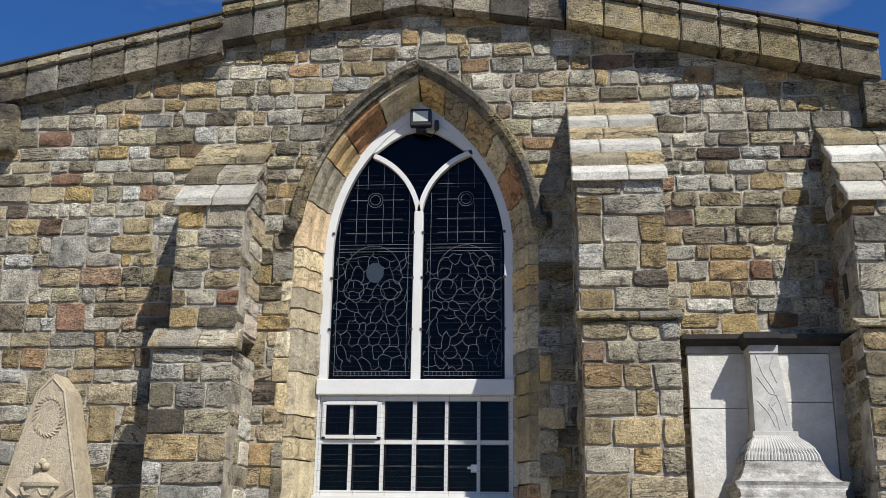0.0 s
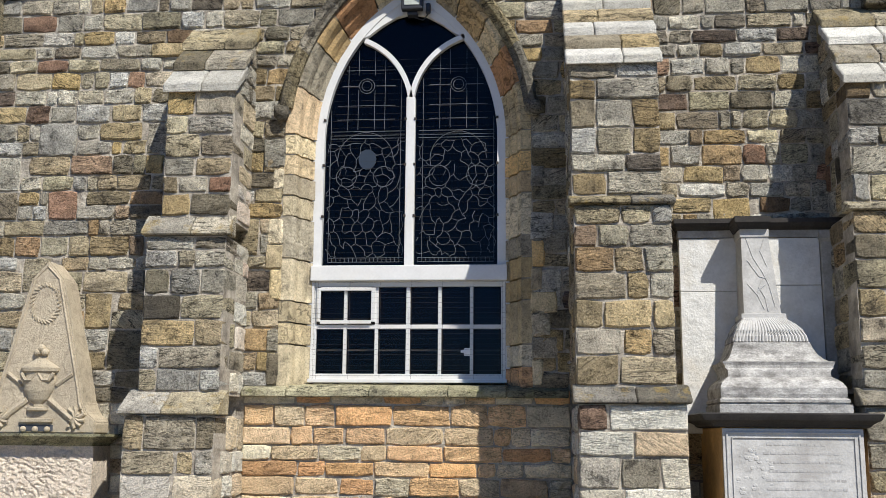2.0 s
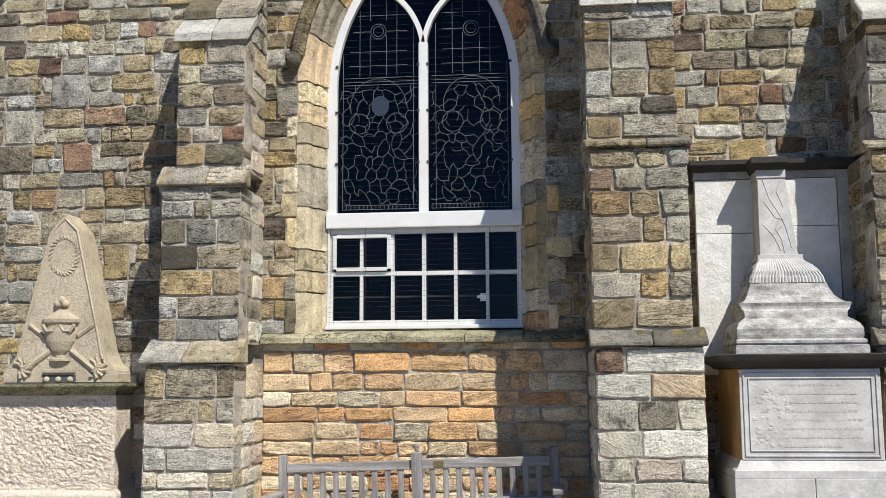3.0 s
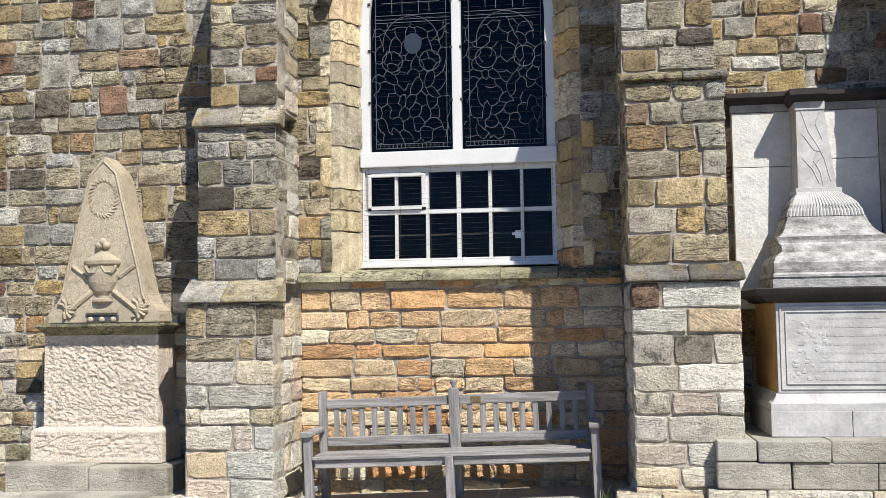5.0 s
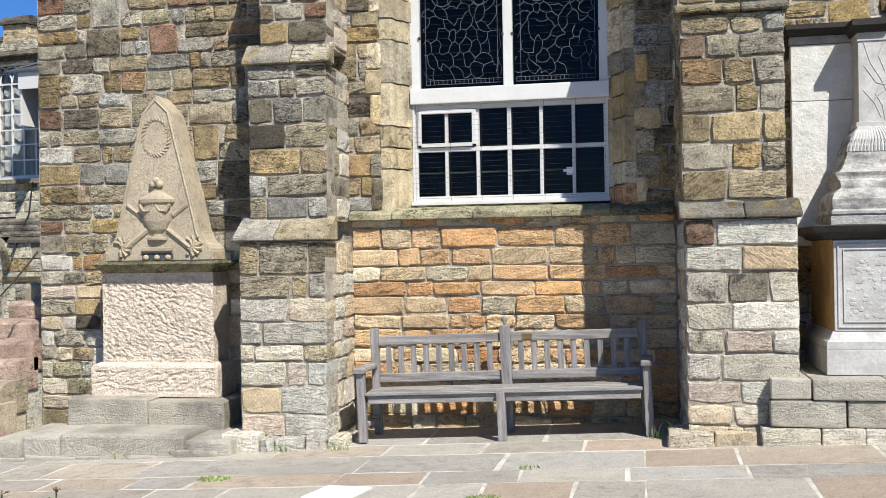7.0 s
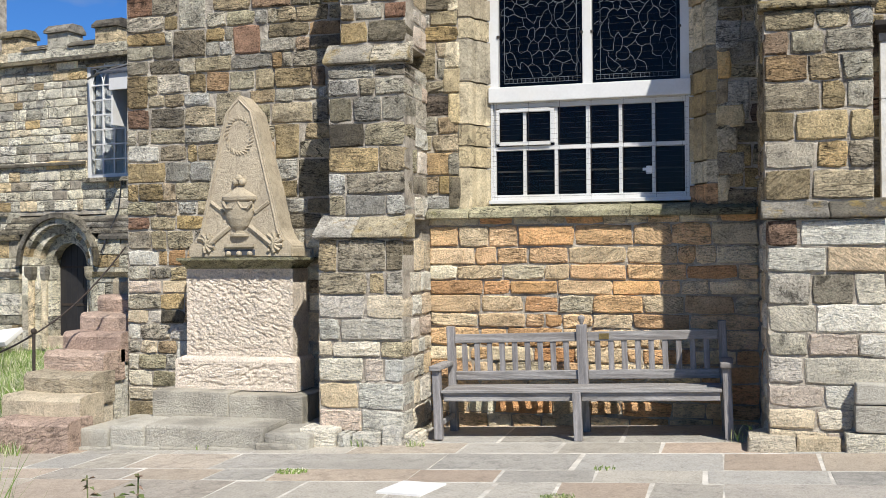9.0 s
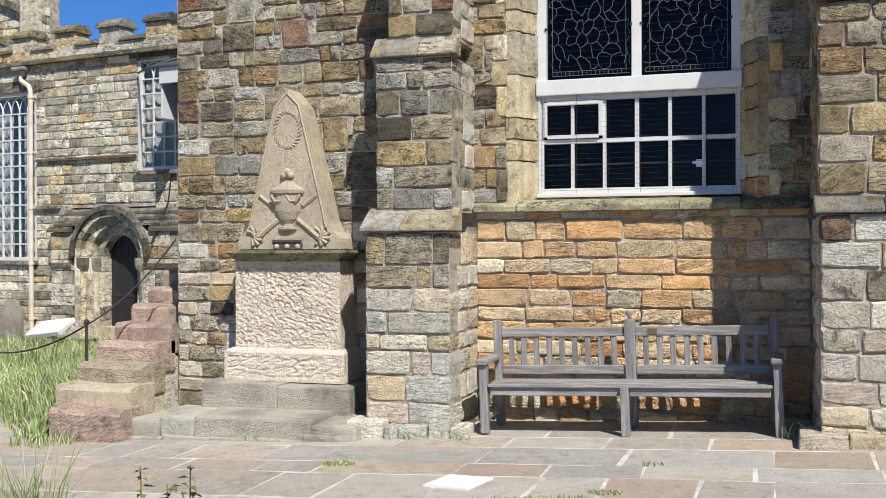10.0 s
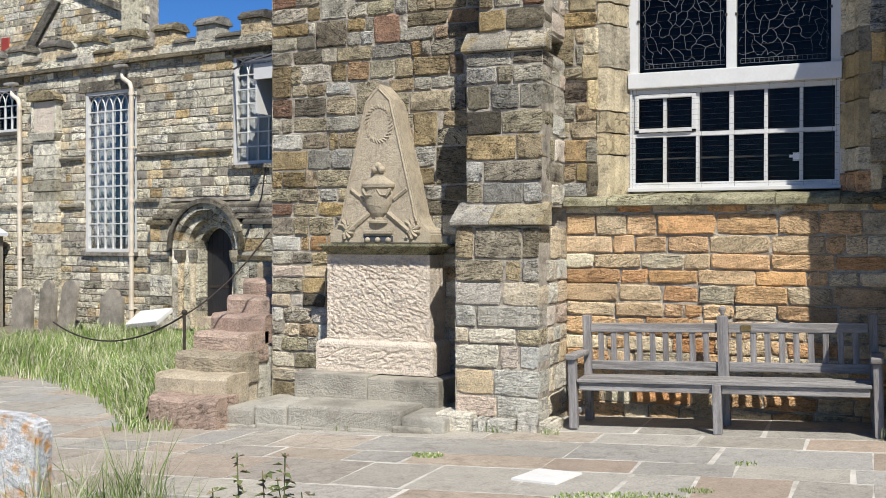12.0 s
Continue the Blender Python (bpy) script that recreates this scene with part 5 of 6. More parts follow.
while y > -9.3:
    h = (0.86, 0.52, 0.62, 0.44, 0.7, 0.55)[row % 6] + rng.uniform(-0.06, 0.06)
    x = -8.9 + rng.uniform(0, 0.4)
    while x < 3.4:
        w = rng.uniform(0.42, 1.08)
        best = [f for f in FLAGS if abs(f[0] - w) < 0.16] or FLAGS
        bw, me = rng.choice(best)
        ob = new("flagstone", me)
        ob.parent = pavement
        g = rng.uniform(0.006, 0.012)
        gy = rng.uniform(0.008, 0.015)
        ob.matrix_basis = Matrix.LocRotScale((x + w / 2, y - h / 2, rng.uniform(0.0005, 0.002)), Euler((rng.uniform(-0.001, 0.001), rng.uniform(-0.001, 0.001), rng.uniform(-0.018, 0.018))), ((w - 2 * g) / bw, (h - 2 * gy) / 0.6, 1))
        x += w
    y -= h
    row += 1
part("bedding", boxed((-14.0, 0.001, -0.06), (-5.6, 3.4, -0.004), 0.0), JOINT, pavement, "pale mortar joints")
for y0 in (0.35, 0.95, 1.6, 2.2, 2.8):
    x = -13.5 + rng.uniform(0, 0.4)
    while x < -6.4 + (-0.9 if y0 > 1 else 0):
        w = rng.uniform(0.6, 1.08)
        bw, me = rng.choice([f for f in FLAGS if abs(f[0] - w) < 0.2])
        ob = new("flagstone", me)
        ob.parent = pavement
        ob.matrix_basis = Matrix.LocRotScale((x + w / 2, y0, rng.uniform(-0.002, 0.004)), None, ((w - 0.03) / bw, 0.97, 1))
        x += w
slab = obj_from("memorial_slab", boxed((-0.17, -0.18, -0.03), (0.17, 0.18, 0.012), 0.003), WHITEFLAG, m=pose(-1.96, -2.56, ground_z(-1.96) + 0.002, 0, -2.577, -13))
tagged(slab, "small white marble memorial slab set in the paving", "memorial slab")
kerb2 = thing("wall_footing", "rough rubble footing along the foot of the step", "footing", kind="structure")
for a, b in widths(-5.5, -3.4, 0.25, 0.5):
    part("stone", boxed((a, -1.16 + rng.uniform(-0.02, 0.02), ground_z(a) - 0.15), (b - 0.01, -0.9, ground_z(a) + rng.uniform(0.03, 0.06)), 0.015, 0.01), FLAGGREY, kerb2)


# ---- far wing of the church ----
FAR = pose(-10.8, 8.0, 0, 0, 0, -8)
far = thing("wall_north", "sunlit sandstone wing of the church with a battlemented parapet", "church wall", FAR, kind="structure")
HOLES = [(-5.36, -3.74, 1.28, 4.80), (-1.00, 0.5, 3.05, 5.25), (-9.3, -7.68, 4.08, 5.12), (-2.75, -0.55, -0.6, 2.35)]
xs = sorted({-15.0, 4.0, *[h[0] for h in HOLES], *[h[1] for h in HOLES]})
zs = sorted({-0.6, 5.42, *[h[2] for h in HOLES], *[h[3] for h in HOLES]})
bm = bmesh.new()
for a, b in zip(xs, xs[1:]):
    for c, d in zip(zs, zs[1:]):
        mx_, mz_ = (a + b) / 2, (c + d) / 2
        if not any(h[0] < mx_ < h[1] and h[2] < mz_ < h[3] for h in HOLES):
            box(bm, (a, 0.014, c), (b, 0.6, d))
part("core", bm, MORTAR, far, "recessed mortar")
fm = Masonry(far, 300)
for z0, z1 in courses(-0.5, 5.40, 0.13, 0.23):
    zm = (z0 + z1) / 2
    cuts = sorted([h for h in HOLES if h[2] - 0.02 < zm < h[3] + 0.02])
    a = -11.0
    spans = []
    for h in cuts:
        spans.append((a, h[0]))
        a = h[1]
    spans.append((a, 1.2))
    for a, b in spans:
        for x0, x1 in widths(a, b, 0.22, 0.62):
            fm.lay(x0, x1, z0, z1, rng.uniform(-0.012, 0.004), 0.12, FARST, own=(-6.0 < x0 < -0.9 and zm < 5.0))
fm.close()
# string courses
for x0 in range(-11, 2):
    part("string_course", prism_x(bmesh.new(), [(-0.13, 5.34), (-0.13, 5.40), (-0.02, 5.44), (0.3, 5.44), (0.3, 5.34)], x0 + 0.003, x0 + 0.997), COPE, far)
for a, b in ((-3.7, -1.03), (-7.6, -5.4)):
    part("string_course", prism_x(bmesh.new(), [(-0.07, 3.32), (-0.07, 3.36), (0.0, 3.39), (0.1, 3.39), (0.1, 3.32)], a, b), COPE, far)
part("string_course", prism_x(bmesh.new(), [(-0.07, 2.35), (-0.07, 2.40), (0.0, 2.43), (0.1, 2.43), (0.1, 2.35)], -3.7, -3.05), COPE, far)
for a, b in ((-7.4, -5.4), (-9.6, -7.6)):
    part("string_course", prism_x(bmesh.new(), [(-0.08, 2.28), (-0.08, 2.33), (0.0, 2.36), (0.1, 2.36), (0.1, 2.28)], a, b), COPE, far)
# parapet, merlons and sloping crenel stones
for x0 in range(-12, 2):
    part("parapet_stone", boxed((x0 + 0.003, -0.05, 5.44), (x0 + 0.997, 0.35, 5.62), 0.01, 0.004), FARST, far)
for k in range(9):
    c = -0.47 - 1.205 * k
    part("merlon", boxed((c - 0.27, -0.05, 5.62), (c + 0.27, 0.35, 5.92), 0.012, 0.004), FARST, far)
    bm = prism_x(bmesh.new(), [(-0.11, 5.924), (-0.11, 5.975), (0.02, 6.09), (0.28, 6.09), (0.40, 5.975), (0.40, 5.924)], c - 0.31, c + 0.31)
    part("merlon_cap", bm, COPE, far)
    e = c - 0.6025
    bm = prism_x(bmesh.new(), [(-0.09, 5.624), (-0.09, 5.66), (0.02, 5.73), (0.28, 5.73), (0.38, 5.66), (0.38, 5.624)], e - 0.325, e + 0.325)
    part("crenel_slope", bm, COPE, far)


def far_window(x0, x1, z0, z1, cols, rows, arches, curtain):
    w = thing("window_far", "white many-paned sash window with pointed glazing bars in the wing", "window", FAR, kind="structure", group="windows of the wing")
    f = 0.07
    for a, b in (((x0, z0), (x0 + f, z1)), ((x1 - f, z0), (x1, z1)), ((x0 + f, z0), (x1 - f, z0 + f)), ((x0 + f, z1 - f), (x1 - f, z1))):
        part("frame", boxed((a[0], 0.02, a[1]), (b[0], 0.14, b[1]), 0.004), WHITE, w)
    part("window_sill", boxed((x0 - 0.06, -0.08, z0 - 0.09), (x1 + 0.06, 0.2, z0 - 0.004), 0.01), COPE, w)
    part("lintel", boxed((x0 - 0.2, -0.02, z1 + 0.004), (x1 + 0.2, 0.3, z1 + 0.24), 0.01), COPE, w)
    a0, a1, c0, c1 = x0 + f, x1 - f, z0 + f, z1 - f
    cw = (a1 - a0) / cols
    zt = c1 - arches
    rh = (zt - c0) / rows
    for i in range(1, cols):
        part("glazing_bar", boxed((a0 + cw * i - 0.014, 0.06, c0), (a0 + cw * i + 0.014, 0.10, zt), 0.0), WHITE, w)
    for j in range(1, rows + 1):
        part("glazing_bar", boxed((a0, 0.062, c0 + rh * j - 0.013), (a1, 0.098, c0 + rh * j + 0.013), 0.0), WHITE, w)
    if arches:
        for i in range(cols):
            for s in (-1, 1):
                pts = []
                for q in range(7):
                    t = q / 6
                    bx = a0 + cw * (i if s > 0 else i + 1)
                    xq = bx + s * cw * (1 - math.cos(t * 1.35)) * 1.25
                    zq = zt + arches * 0.98 * math.sin(t * 1.5)
                    if a0 - 0.01 <= xq <= a1 + 0.01:
                        pts.append((xq, 0.08, min(zq, c1)))
                if len(pts) > 2:
                    part("tracery", tube(bmesh.new(), pts, 0.014, 4), WHITE, w)
    g = part("pane", prism(bmesh.new(), [(a0, c0), (a1, c0), (a1, c1), (a0, c1)], 0.09, 0.094), FARPANE, w)
    g.visible_shadow = False
    # flat near-black sheet in place of an unlit room
    part("interior", boxed((x0 - 0.1, 0.58, z0 - 0.1), (x1 + 0.1, 0.6, z1 + 0.1), 0.0), ROOM_SHADE, w, "dark room behind the glass")
    for c, d in curtain:
        bm = bmesh.new()
        n = 24
        for k in range(n):
            u0, u1 = c + (d - c) * k / n, c + (d - c) * (k + 1) / n
            y0, y1 = 0.2 + 0.025 * math.sin(k * 1.3), 0.2 + 0.025 * math.sin((k + 1) * 1.3)
            bm.faces.new([bm.verts.new(p) for p in ((u0, y0, c0), (u1, y1, c0), (u1, y1, c1), (u0, y0, c1))])
        bmesh.ops.solidify(bm, geom=bm.faces[:], thickness=0.006)
        part("curtain", bm, CURTAIN, w, "pale hanging curtain")
    return w


far_window(-5.36, -3.74, 1.28, 4.80, 6, 11, 0.36, [(-5.28, -4.6), (-4.3, -3.82)])
far_window(-1.00, 0.5, 3.05, 5.25, 5, 6, 0.34, [(-0.95, 0.42)])
far_window(-9.3, -7.68, 4.08, 5.12, 6, 2, 0.34, [])


# ---- round-arched doorway ----
def doorway():
    d = thing("door_1", "black plank door in a deep round-arched Norman doorway", "doorway", FAR, kind="structure")
    C, S = -1.57, 1.36
    # projecting front with stepped weathering above
    for x0, x1 in ((-3.17, -2.60), (-0.70, 0.3)):
        for z0, z1 in courses(-0.5, 1.86, 0.18, 0.3):
            for a, b in widths(x0, x1, 0.25, 0.5):
                part("stone", boxed((a + 0.006, -0.16 + rng.uniform(-0.01, 0.01), z0 + 0.006), (b - 0.006, 0.0, z1 - 0.006), 0.008, 0.004), FARST, d)
        part("impost", boxed((x0 - 0.02, -0.19, 1.14), (x1, -0.161, 1.24), 0.01), COPE, d)
    for k in range(4):
        z0 = 1.86 + 0.115 * k
        ins = 0.11 * k
        for x0, x1 in ((-3.21 + ins, C - max(0.3, 1.02 - 0.22 * k)), (C + max(0.3, 1.02 - 0.22 * k), 0.3)):
            part("weathering", prism_x(bmesh.new(), [(-0.22 + 0.045 * k, z0), (-0.22 + 0.045 * k, z0 + 0.05), (-0.16 + 0.045 * k, z0 + 0.111), (0.05, z0 + 0.111), (0.05, z0)], x0, x1), COPE, d)

    def order(r0, r1, y0, y1, material, count, name):
        for q in range(count):
            a0, a1 = math.pi * q / count + 0.006, math.pi * (q + 1) / count - 0.006
            rings = []
            for t in (0, 0.5, 1):
                a = a0 + (a1 - a0) * t
                rings.append([(C + r * math.cos(a), y, S + r * math.sin(a)) for r, y in ((r0, y0), (r1, y0), (r1, y1), (r0, y1))])
            part(name, band(bmesh.new(), rings), material, d)

    order(0.93, 1.03, -0.24, 0.0, COPE, 9, "hood_mould")
    order(0.80, 0.93, -0.17, 0.1, FARST, 15, "voussoir")
    order(0.62, 0.80, -0.04, 0.3, FARST, 15, "voussoir")
    order(0.44, 0.62, 0.12, 0.6, FARST, 13, "voussoir")
    # arch backing
    bm = bmesh.new()
    pts = [(C + 1.12 * math.cos(math.pi * q / 16), S + 1.0 * math.sin(math.pi * q / 16)) for q in range(17)]
    inner = [(C + 0.5 * math.cos(math.pi * q / 16), S + 0.5 * math.sin(math.pi * q / 16)) for q in range(16, -1, -1)]
    prism(bm, pts + inner, 0.31, 0.62)
    part("arch_backing", bm, FARST, d)
    for s in (-1, 1):
        for r0, r1, y0, y1 in ((0.81, 0.95, -0.16, 0.1), (0.63, 0.81, -0.03, 0.3), (0.44, 0.63, 0.12, 0.6)):
            for z0, z1 in courses(-0.3, S, 0.25, 0.4):
                a, b = sorted((C + s * r0, C + s * r1))
                part("jamb_stone", boxed((a, y0, z0 + 0.004), (b, y1, z1 - 0.004), 0.008), FARST, d)
        for r, y in ((0.78, -0.08), (0.60, 0.08)):
            part("shaft", tube(bmesh.new(), [(C + s * r, y, -0.3), (C + s * r, y, 1.08)], 0.065, 12), FARST, d, "slim stone shaft")
            part("capital", loft(bmesh.new(), [(1.08, C + s * r - 0.07, C + s * r + 0.07, y - 0.07), (1.2, C + s * r - 0.1, C + s * r + 0.1, y - 0.1), (1.34, C + s * r - 0.1, C + s * r + 0.1, y - 0.1)], y + 0.1), COPE, d)
    for k in range(6):
        x = C - 0.45 + 0.15 * k
        part("plank", boxed((x + 0.003, 0.34, -0.2), (x + 0.147, 0.39, 1.85), 0.004), DARKWOOD, d)
    for z in (0.55, 1.3):
        part("hinge_strap", boxed((C - 0.4, 0.325, z), (C + 0.3, 0.339, z + 0.05), 0.003), IRON, d)
    part("threshold", boxed((C - 0.6, 0.1, -0.4), (C + 0.6, 0.62, -0.05), 0.01), STEP, d)


doorway()


def drainpipe(x, z1, z0):
    p = thing("drainpipe", "cream painted cast iron rainwater pipe with a swan neck", "drainpipe", FAR, group="rainwater pipes")
    pipe = part("pipe", tube(bmesh.new(), [(x - 0.06, -0.02, z1), (x - 0.06, -0.08, z1 - 0.13), (x - 0.03, -0.1, z1 - 0.22), (x + 0.18, -0.1, z1 - 0.34), (x + 0.22, -0.09, z1 - 0.45), (x + 0.22, -0.09, z0)], 0.05, 10), CREAM, p)
    part("hopper", boxed((x - 0.22, -0.2, z1), (x + 0.12, 0.0, z1 + 0.07), 0.02), GREYSTONE, p, "grey hopper head")
    z = z1 - 0.6
    while z > z0:
        part("pipe_collar", tube(bmesh.new(), [(x + 0.22, -0.09, z), (x + 0.22, -0.09, z + 0.07)], 0.062, 10), CREAM, pipe)
        part("bracket", boxed((x + 0.14, -0.09, z + 0.02), (x + 0.30, 0.0, z + 0.05), 0.004), CREAM, p)
        z -= 1.15


drainpipe(-4.02, 5.24, -0.35)
drainpipe(-7.72, 5.14, -0.5)

# memorial panel and pilaster on the wing
mp_ = thing("wall_memorial", "buff stone memorial panel with a curved pediment on the wing", "memorial", FAR)
part("panel", boxed((-6.90, -0.16, 3.98), (-6.20, 0.0, 4.68), 0.01), TABST, mp_, "pale blank panel")
part("frame", boxed((-6.97, -0.18, 4.0), (-6.905, 0.0, 4.7), 0.01), FARST, mp_)
part("frame", boxed((-6.195, -0.18, 4.0), (-6.13, 0.0, 4.7), 0.01), FARST, mp_)
part("sill", loft(bmesh.new(), [(3.80, -6.93, -6.17, -0.2), (3.95, -7.02, -6.08, -0.24), (3.98, -7.02, -6.08, -0.24)]), FARST, mp_)
pts = [(-7.05, 4.70), (-6.05, 4.70)] + [(-6.55 + 0.48 * math.cos(math.pi * q / 10), 4.72 + 0.22 * math.sin(math.pi * q / 10)) for q in range(11)]
part("pediment", prism(bmesh.new(), pts, -0.26, 0.0), COPE, mp_)
for z0, z1 in courses(-0.5, 3.78, 0.2, 0.3):
    part("pilaster_stone", boxed((-6.95, -0.15 + rng.uniform(-0.01, 0.01), z0 + 0.004), (-6.15, 0.0, z1 - 0.004), 0.012, 0.004), FARST, mp_)

# gallery entrance canopy at the head of the stairs
cp = thing("entrance_canopy", "small slate canopy with white boarded sides at the gallery entrance", "canopy", FAR)
part("roof", prism_x(bmesh.new(), [(-1.0, 4.82), (-1.0, 4.85), (0.0, 5.24), (0.0, 5.18)], 0.22, 1.6), SLATE, cp)
part("fascia", boxed((0.38, -0.95, 4.52), (1.5, -0.90, 4.81), 0.006), WHITE, cp)
part("side_board", boxed((0.38, -0.90, 3.90), (0.42, -0.45, 4.80), 0.005), WHITE, cp)
# board coloured near-black for the shade inside the opening
part("back", boxed((0.45, -0.5, 3.8), (1.5, -0.45, 4.8), 0.0), ROOM_SHADE, cp, "dark opening")
part("brace", tube(bmesh.new(), [(-0.95, -0.03, 4.96), (0.2, -1.0, 4.83), (0.9, -0.3, 5.2)], 0.02, 6), BLACK, cp)

# tower behind the parapet
tw = thing("church_tower", "massive sandstone tower wall rising behind the parapet", "tower", FAR, kind="structure")
part("core", boxed((-26, 5.015, 4.0), (-8.84, 5.5, 11.5), 0.0), MORTAR, tw)
tm = Masonry(tw, 300)
for z0, z1 in courses(5.6, 10.8, 0.18, 0.28):
    for a, b in widths(-19.5, -8.8, 0.28, 0.7):
        tm.lay(a, b, z0, z1, 5.0 + rng.uniform(-0.012, 0.004), 0.12, FARST)
tm.close()
bm = bmesh.new()
prism(bm, [(-16.6, 10.9), (-8.8, 7.7), (-8.8, 7.9), (-16.6, 11.1)], 4.85, 5.02)
part("sloping_string", bm, COPE, tw, "sloping weathered string course")
bm = bmesh.new()
prism(bm, [(-14.3, 7.1), (-12.7, 8.8), (-12.4, 8.65), (-14.0, 6.9)], 4.9, 5.02)
part("roof_flashing", bm, COPE, tw)
part("hatch", boxed((-15.15, 4.95, 7.45), (-14.8, 5.02, 7.85), 0.01), REDDOOR, tw, "small red painted hatch")
part("quoin_pier", boxed((-9.6, 4.8, 4.0), (-8.82, 4.985, 11.4), 0.03, 0.0), FARST, tw)

# lean-to shed
sh = thing("shed", "low dark stone shed with a pale sheet roof against the wing", "shed", FAR)
part("wall", boxed((-12.0, -2.6, -0.6), (-7.95, -0.2, 1.62), 0.01), GRAVE, sh)
part("roof", prism(bmesh.new(), [(-12.1, 1.63), (-7.8, 1.63), (-7.8, 1.70), (-10.0, 2.55), (-12.1, 1.70)], -2.75, -0.17), TINROOF, sh)


# ---- gravestones ----
def gravestone(label, x, y, z, w, h, lean, turn, style, material=None):
    n = 12
    pts = [(-w / 2, -0.2), (w / 2, -0.2), (w / 2, h * 0.78)]
    if style == 0:
        pts += [(w * 0.47, h * 0.83), (w * 0.40, h * 0.84), (w * 0.36, h * 0.81), (w * 0.31, h * 0.84), (w * 0.28, h * 0.90)]
        pts += [(w * 0.26 * math.cos(math.pi * q / n), h * 0.90 + h * 0.10 * math.sin(math.pi * q / n)) for q in range(1, n)]
        pts += [(-w * 0.28, h * 0.90), (-w * 0.31, h * 0.84), (-w * 0.36, h * 0.81), (-w * 0.40, h * 0.84), (-w * 0.47, h * 0.83)]
    else:
        pts += [(w / 2 * math.cos(math.pi * q / n), h * 0.82 + h * 0.18 * math.sin(math.pi * q / n)) for q in range(1, n)]
    pts += [(-w / 2, h * 0.78)]
    bm = prism(bmesh.new(), pts, -0.05, 0.05)
    bmesh.ops.bevel(bm, geom=bm.edges[:], offset=0.01, segments=2, affect="EDGES")
    m = FAR @ pose(x, y, z, lean, 0, turn)
    ob = obj_from("gravestone", bm, material or GRAVE, m=m)
    return tagged(ob, label, "gravestone", "gravestones by the wing")


gravestone("grey gravestone with a shouldered head standing in grass", -3.62, -0.8, -0.36, 0.60, 0.88, -4, 5, 0)
gravestone("brown gravestone with a scrolled head standing in grass", -5.65, -1.4, -0.34, 0.54, 0.86, -3, 8, 0)
gravestone("tall grey gravestone with a rounded head leaning back", -5.1, -0.75, -0.40, 0.5, 1.08, -9, -4, 1)
gravestone("dark narrow gravestone behind the others", -5.75, -0.7, -0.42, 0.5, 1.08, -3, 0, 0)
lid = obj_from("tomb_slab", boxed((-0.38, -0.3, -0.05), (0.38, 0.3, 0.05), 0.015, 0.01), WHITEFLAG, m=FAR @ pose(-2.4, -0.9, -0.02, 24, -6, 10))
tagged(lid, "tilted pale tomb slab lying in the grass", "tomb slab")
gv = bmesh.new()
prism(gv, [(-0.31, -0.1), (0.31, -0.1), (0.315, 0.70), (0.30, 0.755), (0.2, 0.785), (-0.2, 0.79), (-0.3, 0.76), (-0.315, 0.70)], -0.06, 0.06)
bmesh.ops.bevel(gv, geom=gv.edges[:], offset=0.014, segments=2, affect="EDGES")
gv = obj_from("gravestone", gv, LICHENST, m=pose(-3.82, -5.5, ground_z(-3.77) + 0.07, 0, 2, 4))
tagged(gv, "pale gravestone blotched with orange lichen among long grass", "gravestone")

# ---- chain and posts ----
ch = thing("chain_rail", "sagging black chain on a short iron post beside the steps", "chain")


def sag(a, b, drop, n=14):
    return [tuple(Vector(a).lerp(Vector(b), i / n) - Vector((0, 0, drop * 4 * (i / n) * (1 - i / n)))) for i in range(n + 1)]


part("post", tube(bmesh.new(), [(-6.42, -0.55, -0.3), (-6.42, -0.55, 0.80)], 0.016, 8), IRON, ch)
bm = bmesh.new()
bmesh.ops.create_icosphere(bm, subdivisions=2, radius=0.03)
bmesh.ops.translate(bm, verts=bm.verts, vec=(-6.42, -0.55, 0.80))
part("post_knob", bm, IRON, ch)
part("chain", tube(bmesh.new(), sag((-6.42, -0.55, 0.77), (-5.74, -0.02, 1.62), 0.09), 0.009, 6), IRON, ch)
part("chain", tube(bmesh.new(), sag((-6.42, -0.55, 0.77), (-10.2, 1.6, 0.42), 0.26, 24), 0.010, 6), IRON, ch)
cb = obj_from("cable", tube(bmesh.new(), [(-0.12, -0.03, 3.0), (-0.2, -0.05, 2.4), (-0.45, -0.25, 1.6)], 0.014, 6), BLACK, m=FAR)
tagged(cb, "thin black cable running down the wing's wall", "cable")

# ---- grass ----
EDGE = [(-13.5, 2.7), (-11.9, 2.3), (-10.9, 2.0), (-8.32, 0.40), (-6.9, -0.9), (-6.45, -1.35)]


def edge_y(x):
    for (a, ya), (b, yb) in zip(EDGE, EDGE[1:]):
        if a <= x <= b:
            return ya + (yb - ya) * (x - a) / (b - a)
    return EDGE[0][1] if x < EDGE[0][0] else EDGE[-1][1]


def bank_z(x, y):
    t = max(0.0, min(1.0, (y - edge_y(x)) / 0.8))
    near = max(0.0, 1 - (-6.42 - x) / 2.6)
    far_down = max(0.0, 1 - max(0.0, y - 1.5) / 4.0)
    return ground_z(x) - 0.03 + t * max(0.0, -0.45 - ground_z(x)) + t * (0.05 + 0.42 * near * far_down) + 0.03 * noise.noise(Vector((x, y, 0)) * 1.5)


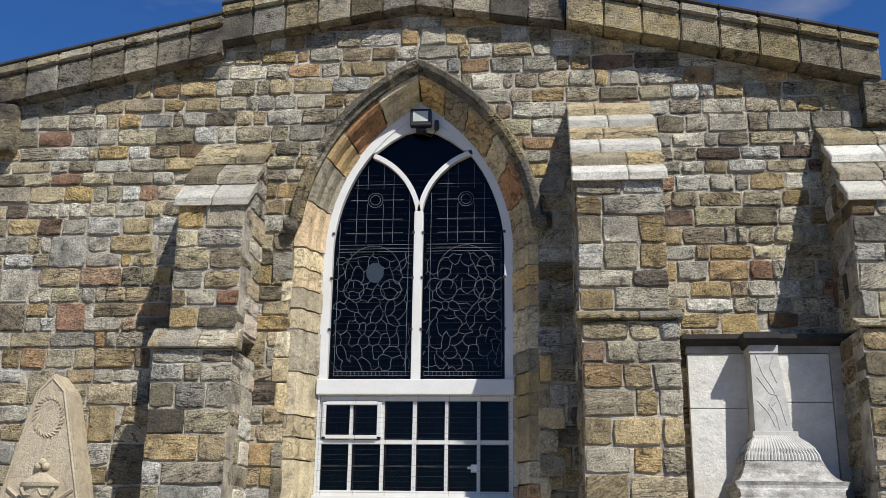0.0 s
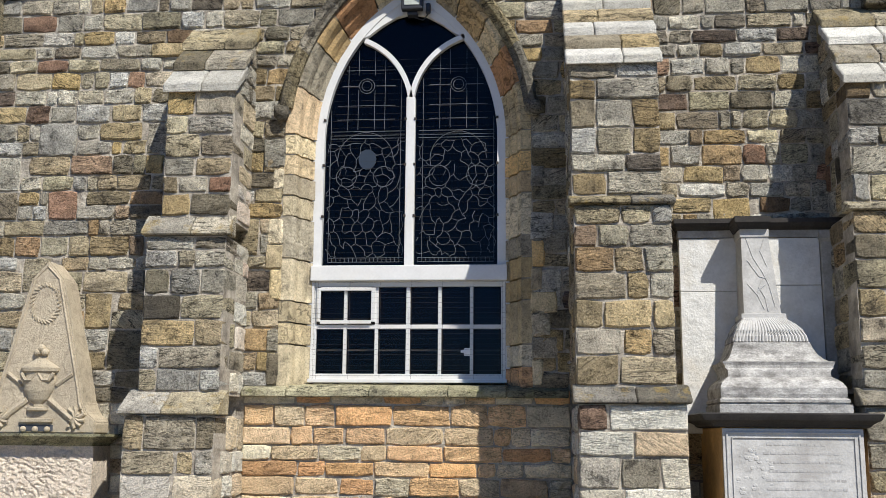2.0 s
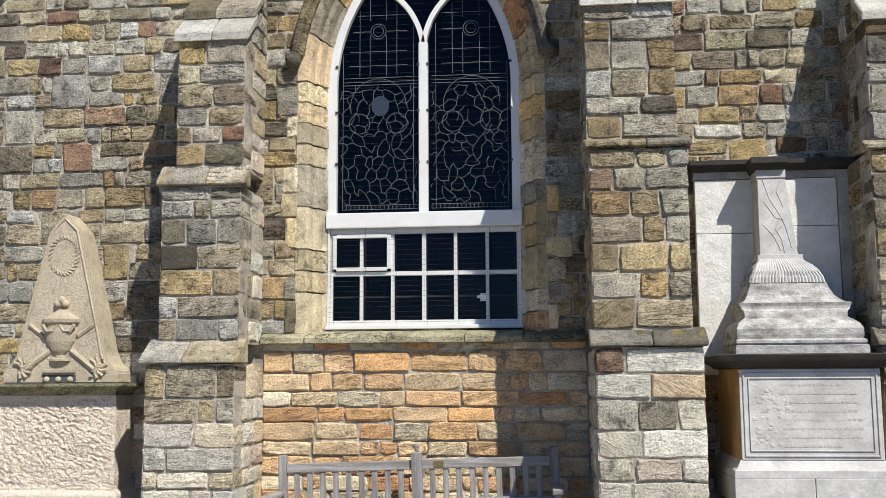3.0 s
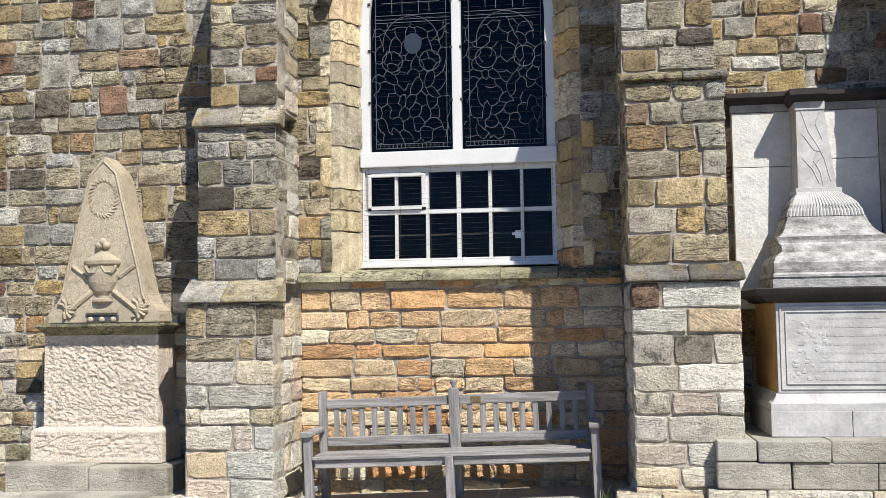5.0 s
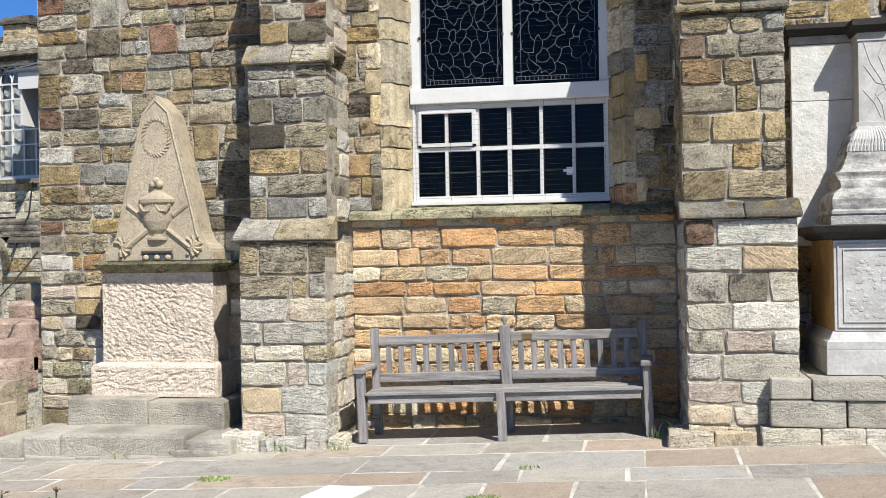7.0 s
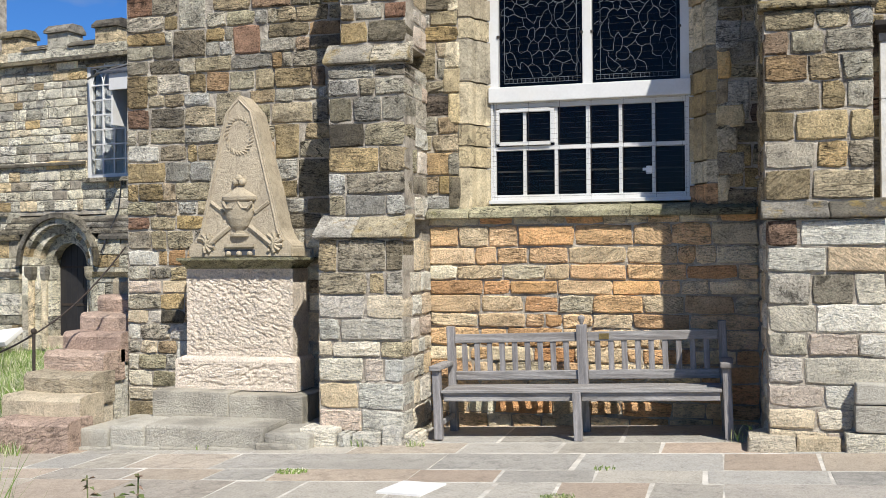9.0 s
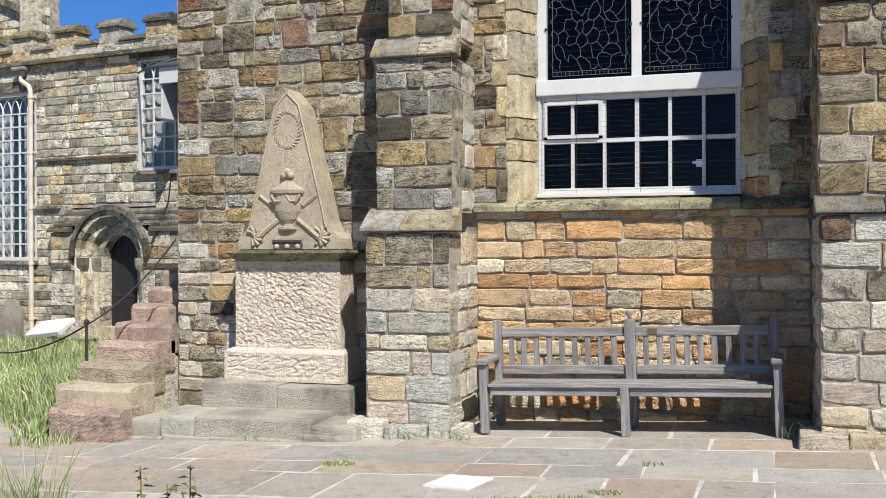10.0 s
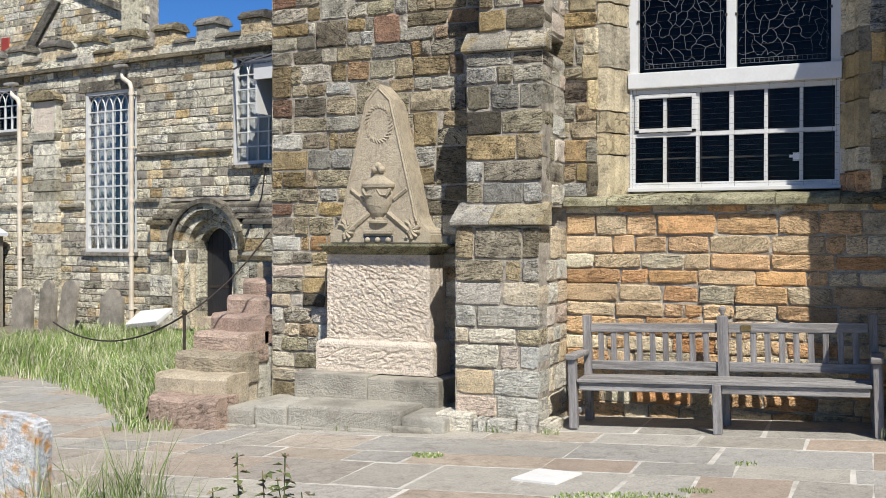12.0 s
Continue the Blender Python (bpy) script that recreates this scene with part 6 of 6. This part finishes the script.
bm = bmesh.new()
gx = [-18 + i * 0.29 for i in range(41)]
gy = [-1.5 + j * 0.3 for j in range(36)]
gg = [[bm.verts.new((x, y, bank_z(x, y))) if y > edge_y(x) - 0.1 else None for x in gx] for y in gy]
for j in range(len(gy) - 1):
    for i in range(len(gx) - 1):
        q = [gg[j][i], gg[j][i + 1], gg[j + 1][i + 1], gg[j + 1][i]]
        if all(q):
            bm.faces.new(q)
tagged(obj_from("grass_bank", bm, SOIL), "earth bank under the long grass", "bank", kind="structure")


def blades(name, spots, label, material=GRASS, fine=1.0):
    """Tapering bent blades: spots of (x, y, z, height, lean)."""
    vs, fs = [], []
    for x, y, z, h, lean in spots:
        a = rng.uniform(0, math.tau)
        w = rng.uniform(0.003, 0.007) * (1 + h) * fine
        dx, dy = math.cos(a), math.sin(a)
        la = rng.uniform(0, math.tau)
        lx, ly = math.cos(la) * lean * h, math.sin(la) * lean * h
        o = len(vs)
        vs += [(x - dx * w, y - dy * w, z - 0.02), (x + dx * w, y + dy * w, z - 0.02), (x + lx * 0.35 + dx * w * 0.7, y + ly * 0.35 + dy * w * 0.7, z + h * 0.55),
               (x + lx * 0.35 - dx * w * 0.7, y + ly * 0.35 - dy * w * 0.7, z + h * 0.55), (x + lx, y + ly, z + h * (1 - lean * 0.3))]
        fs += [(o, o + 1, o + 2, o + 3), (o + 3, o + 2, o + 4)]
    me = bpy.data.meshes.new(name)
    me.from_pydata(vs, [], fs)
    me.materials.append(material)
    return tagged(new(name, me), label, "grass", kind="stuff")


spots = []
while len(spots) < 34000:
    x = -6.45 - 8.5 * rng.random() ** 1.6
    y = rng.uniform(-1.4, 8.3)
    if y < edge_y(x) + rng.uniform(-0.15, 0.1):
        continue
    tall = 0.16 + 0.16 * (noise.noise(Vector((x, y, 3)) * 0.9) + 0.5)
    spots.append((x, y, bank_z(x, y), max(0.06, tall * rng.uniform(0.6, 1.5)), rng.uniform(0.1, 0.8)))
blades("grass", spots, "long green grass with pale seed heads")
spots = []
for _ in range(1500):
    x, y = -3.42 + 0.5 * rng.random() ** 1.7, -5.75 + 0.9 * rng.random()
    fall = 1 - 0.75 * (x + 3.42) / 0.5
    spots.append((x, y, ground_z(x), rng.uniform(0.2, 0.8) * fall + 0.05, rng.uniform(0.05, 0.5)))
for _ in range(90):
    x, y = rng.uniform(-3.4, -1.6), rng.uniform(-5.9, -5.2)
    spots.append((x, y, ground_z(x), rng.uniform(0.3, 0.62), rng.uniform(0.05, 0.5)))
blades("grass", spots, "tall grass tuft beside the lichened gravestone", fine=0.45)
spots = []
for cx_, cy_, n, r, h in ((0.20, -0.80, 36, 0.08, 0.15), (-1.5, -3.1, 520, 0.17, 0.02), (-1.2, -3.0, 420, 0.15, 0.02), (-0.95, -2.75, 160, 0.07, 0.02), (-3.05, -2.05, 260, 0.08, 0.025), (-4.3, -1.1, 40, 0.06, 0.07), (-5.1, -0.75, 40, 0.06, 0.06), (-2.4, -1.0, 40, 0.05, 0.06), (-0.75, -1.9, 40, 0.05, 0.03), (-6.25, -1.42, 160, 0.2, 0.14), (-1.95, -3.45, 60, 0.1, 0.03), (-2.9, -0.98, 30, 0.05, 0.07)):
    for _ in range(n):
        a, q = rng.uniform(0, math.tau), r * math.sqrt(rng.random())
        x, y = cx_ + q * math.cos(a) * 1.6, cy_ + q * math.sin(a)
        spots.append((x, y, ground_z(x) + (0.06 if y > -1.13 and -5.5 < x < -3.4 else 0), h * rng.uniform(0.5, 1.3), rng.uniform(0.2, 0.9)))
blades("weeds", spots, "small green weeds in the paving joints")


def weed(x, y, h, seed):
    r = random.Random(seed)
    w = thing("nettle", "tall leafy weed with drooping seed stalks", "weed", pose(x, y, ground_z(x)), group="weeds in front")
    bm = tube(bmesh.new(), [(0, 0, 0), (0.01, 0.0, h * 0.5), (r.uniform(-0.06, 0.06), 0, h)], 0.003, 5)
    part("stem", bm, LEAFM, w)
    bm = bmesh.new()
    z = h * 0.35
    while z < h:
        for s in range(3):
            a = r.uniform(0, math.tau)
            L = r.uniform(0.04, 0.085) * (1.3 - z / h * 0.7)
            d = Vector((math.cos(a), math.sin(a), r.uniform(-0.5, 0.3)))
            sd = Vector((-math.sin(a), math.cos(a), 0)) * L * 0.32
            p = Vector((0.005, 0, z))
            tip, mid = p + d * L, p + d * L * 0.45 + Vector((0, 0, 0.008))
            vs = [bm.verts.new(q) for q in (p, mid + sd, tip, mid - sd)]
            bm.faces.new((vs[0], vs[1], vs[2]))
            bm.faces.new((vs[0], vs[2], vs[3]))
        z += h * 0.045
    part("leaves", bm, LEAFM, w)


for i, (x, y, h) in enumerate(((-2.38, -5.55, 0.72), (-2.28, -5.5, 0.64), (-2.14, -5.6, 0.74), (-2.2, -5.45, 0.60), (-2.46, -5.6, 0.58), (-2.08, -5.5, 0.56))):
    weed(x, y, h, 40 + i)
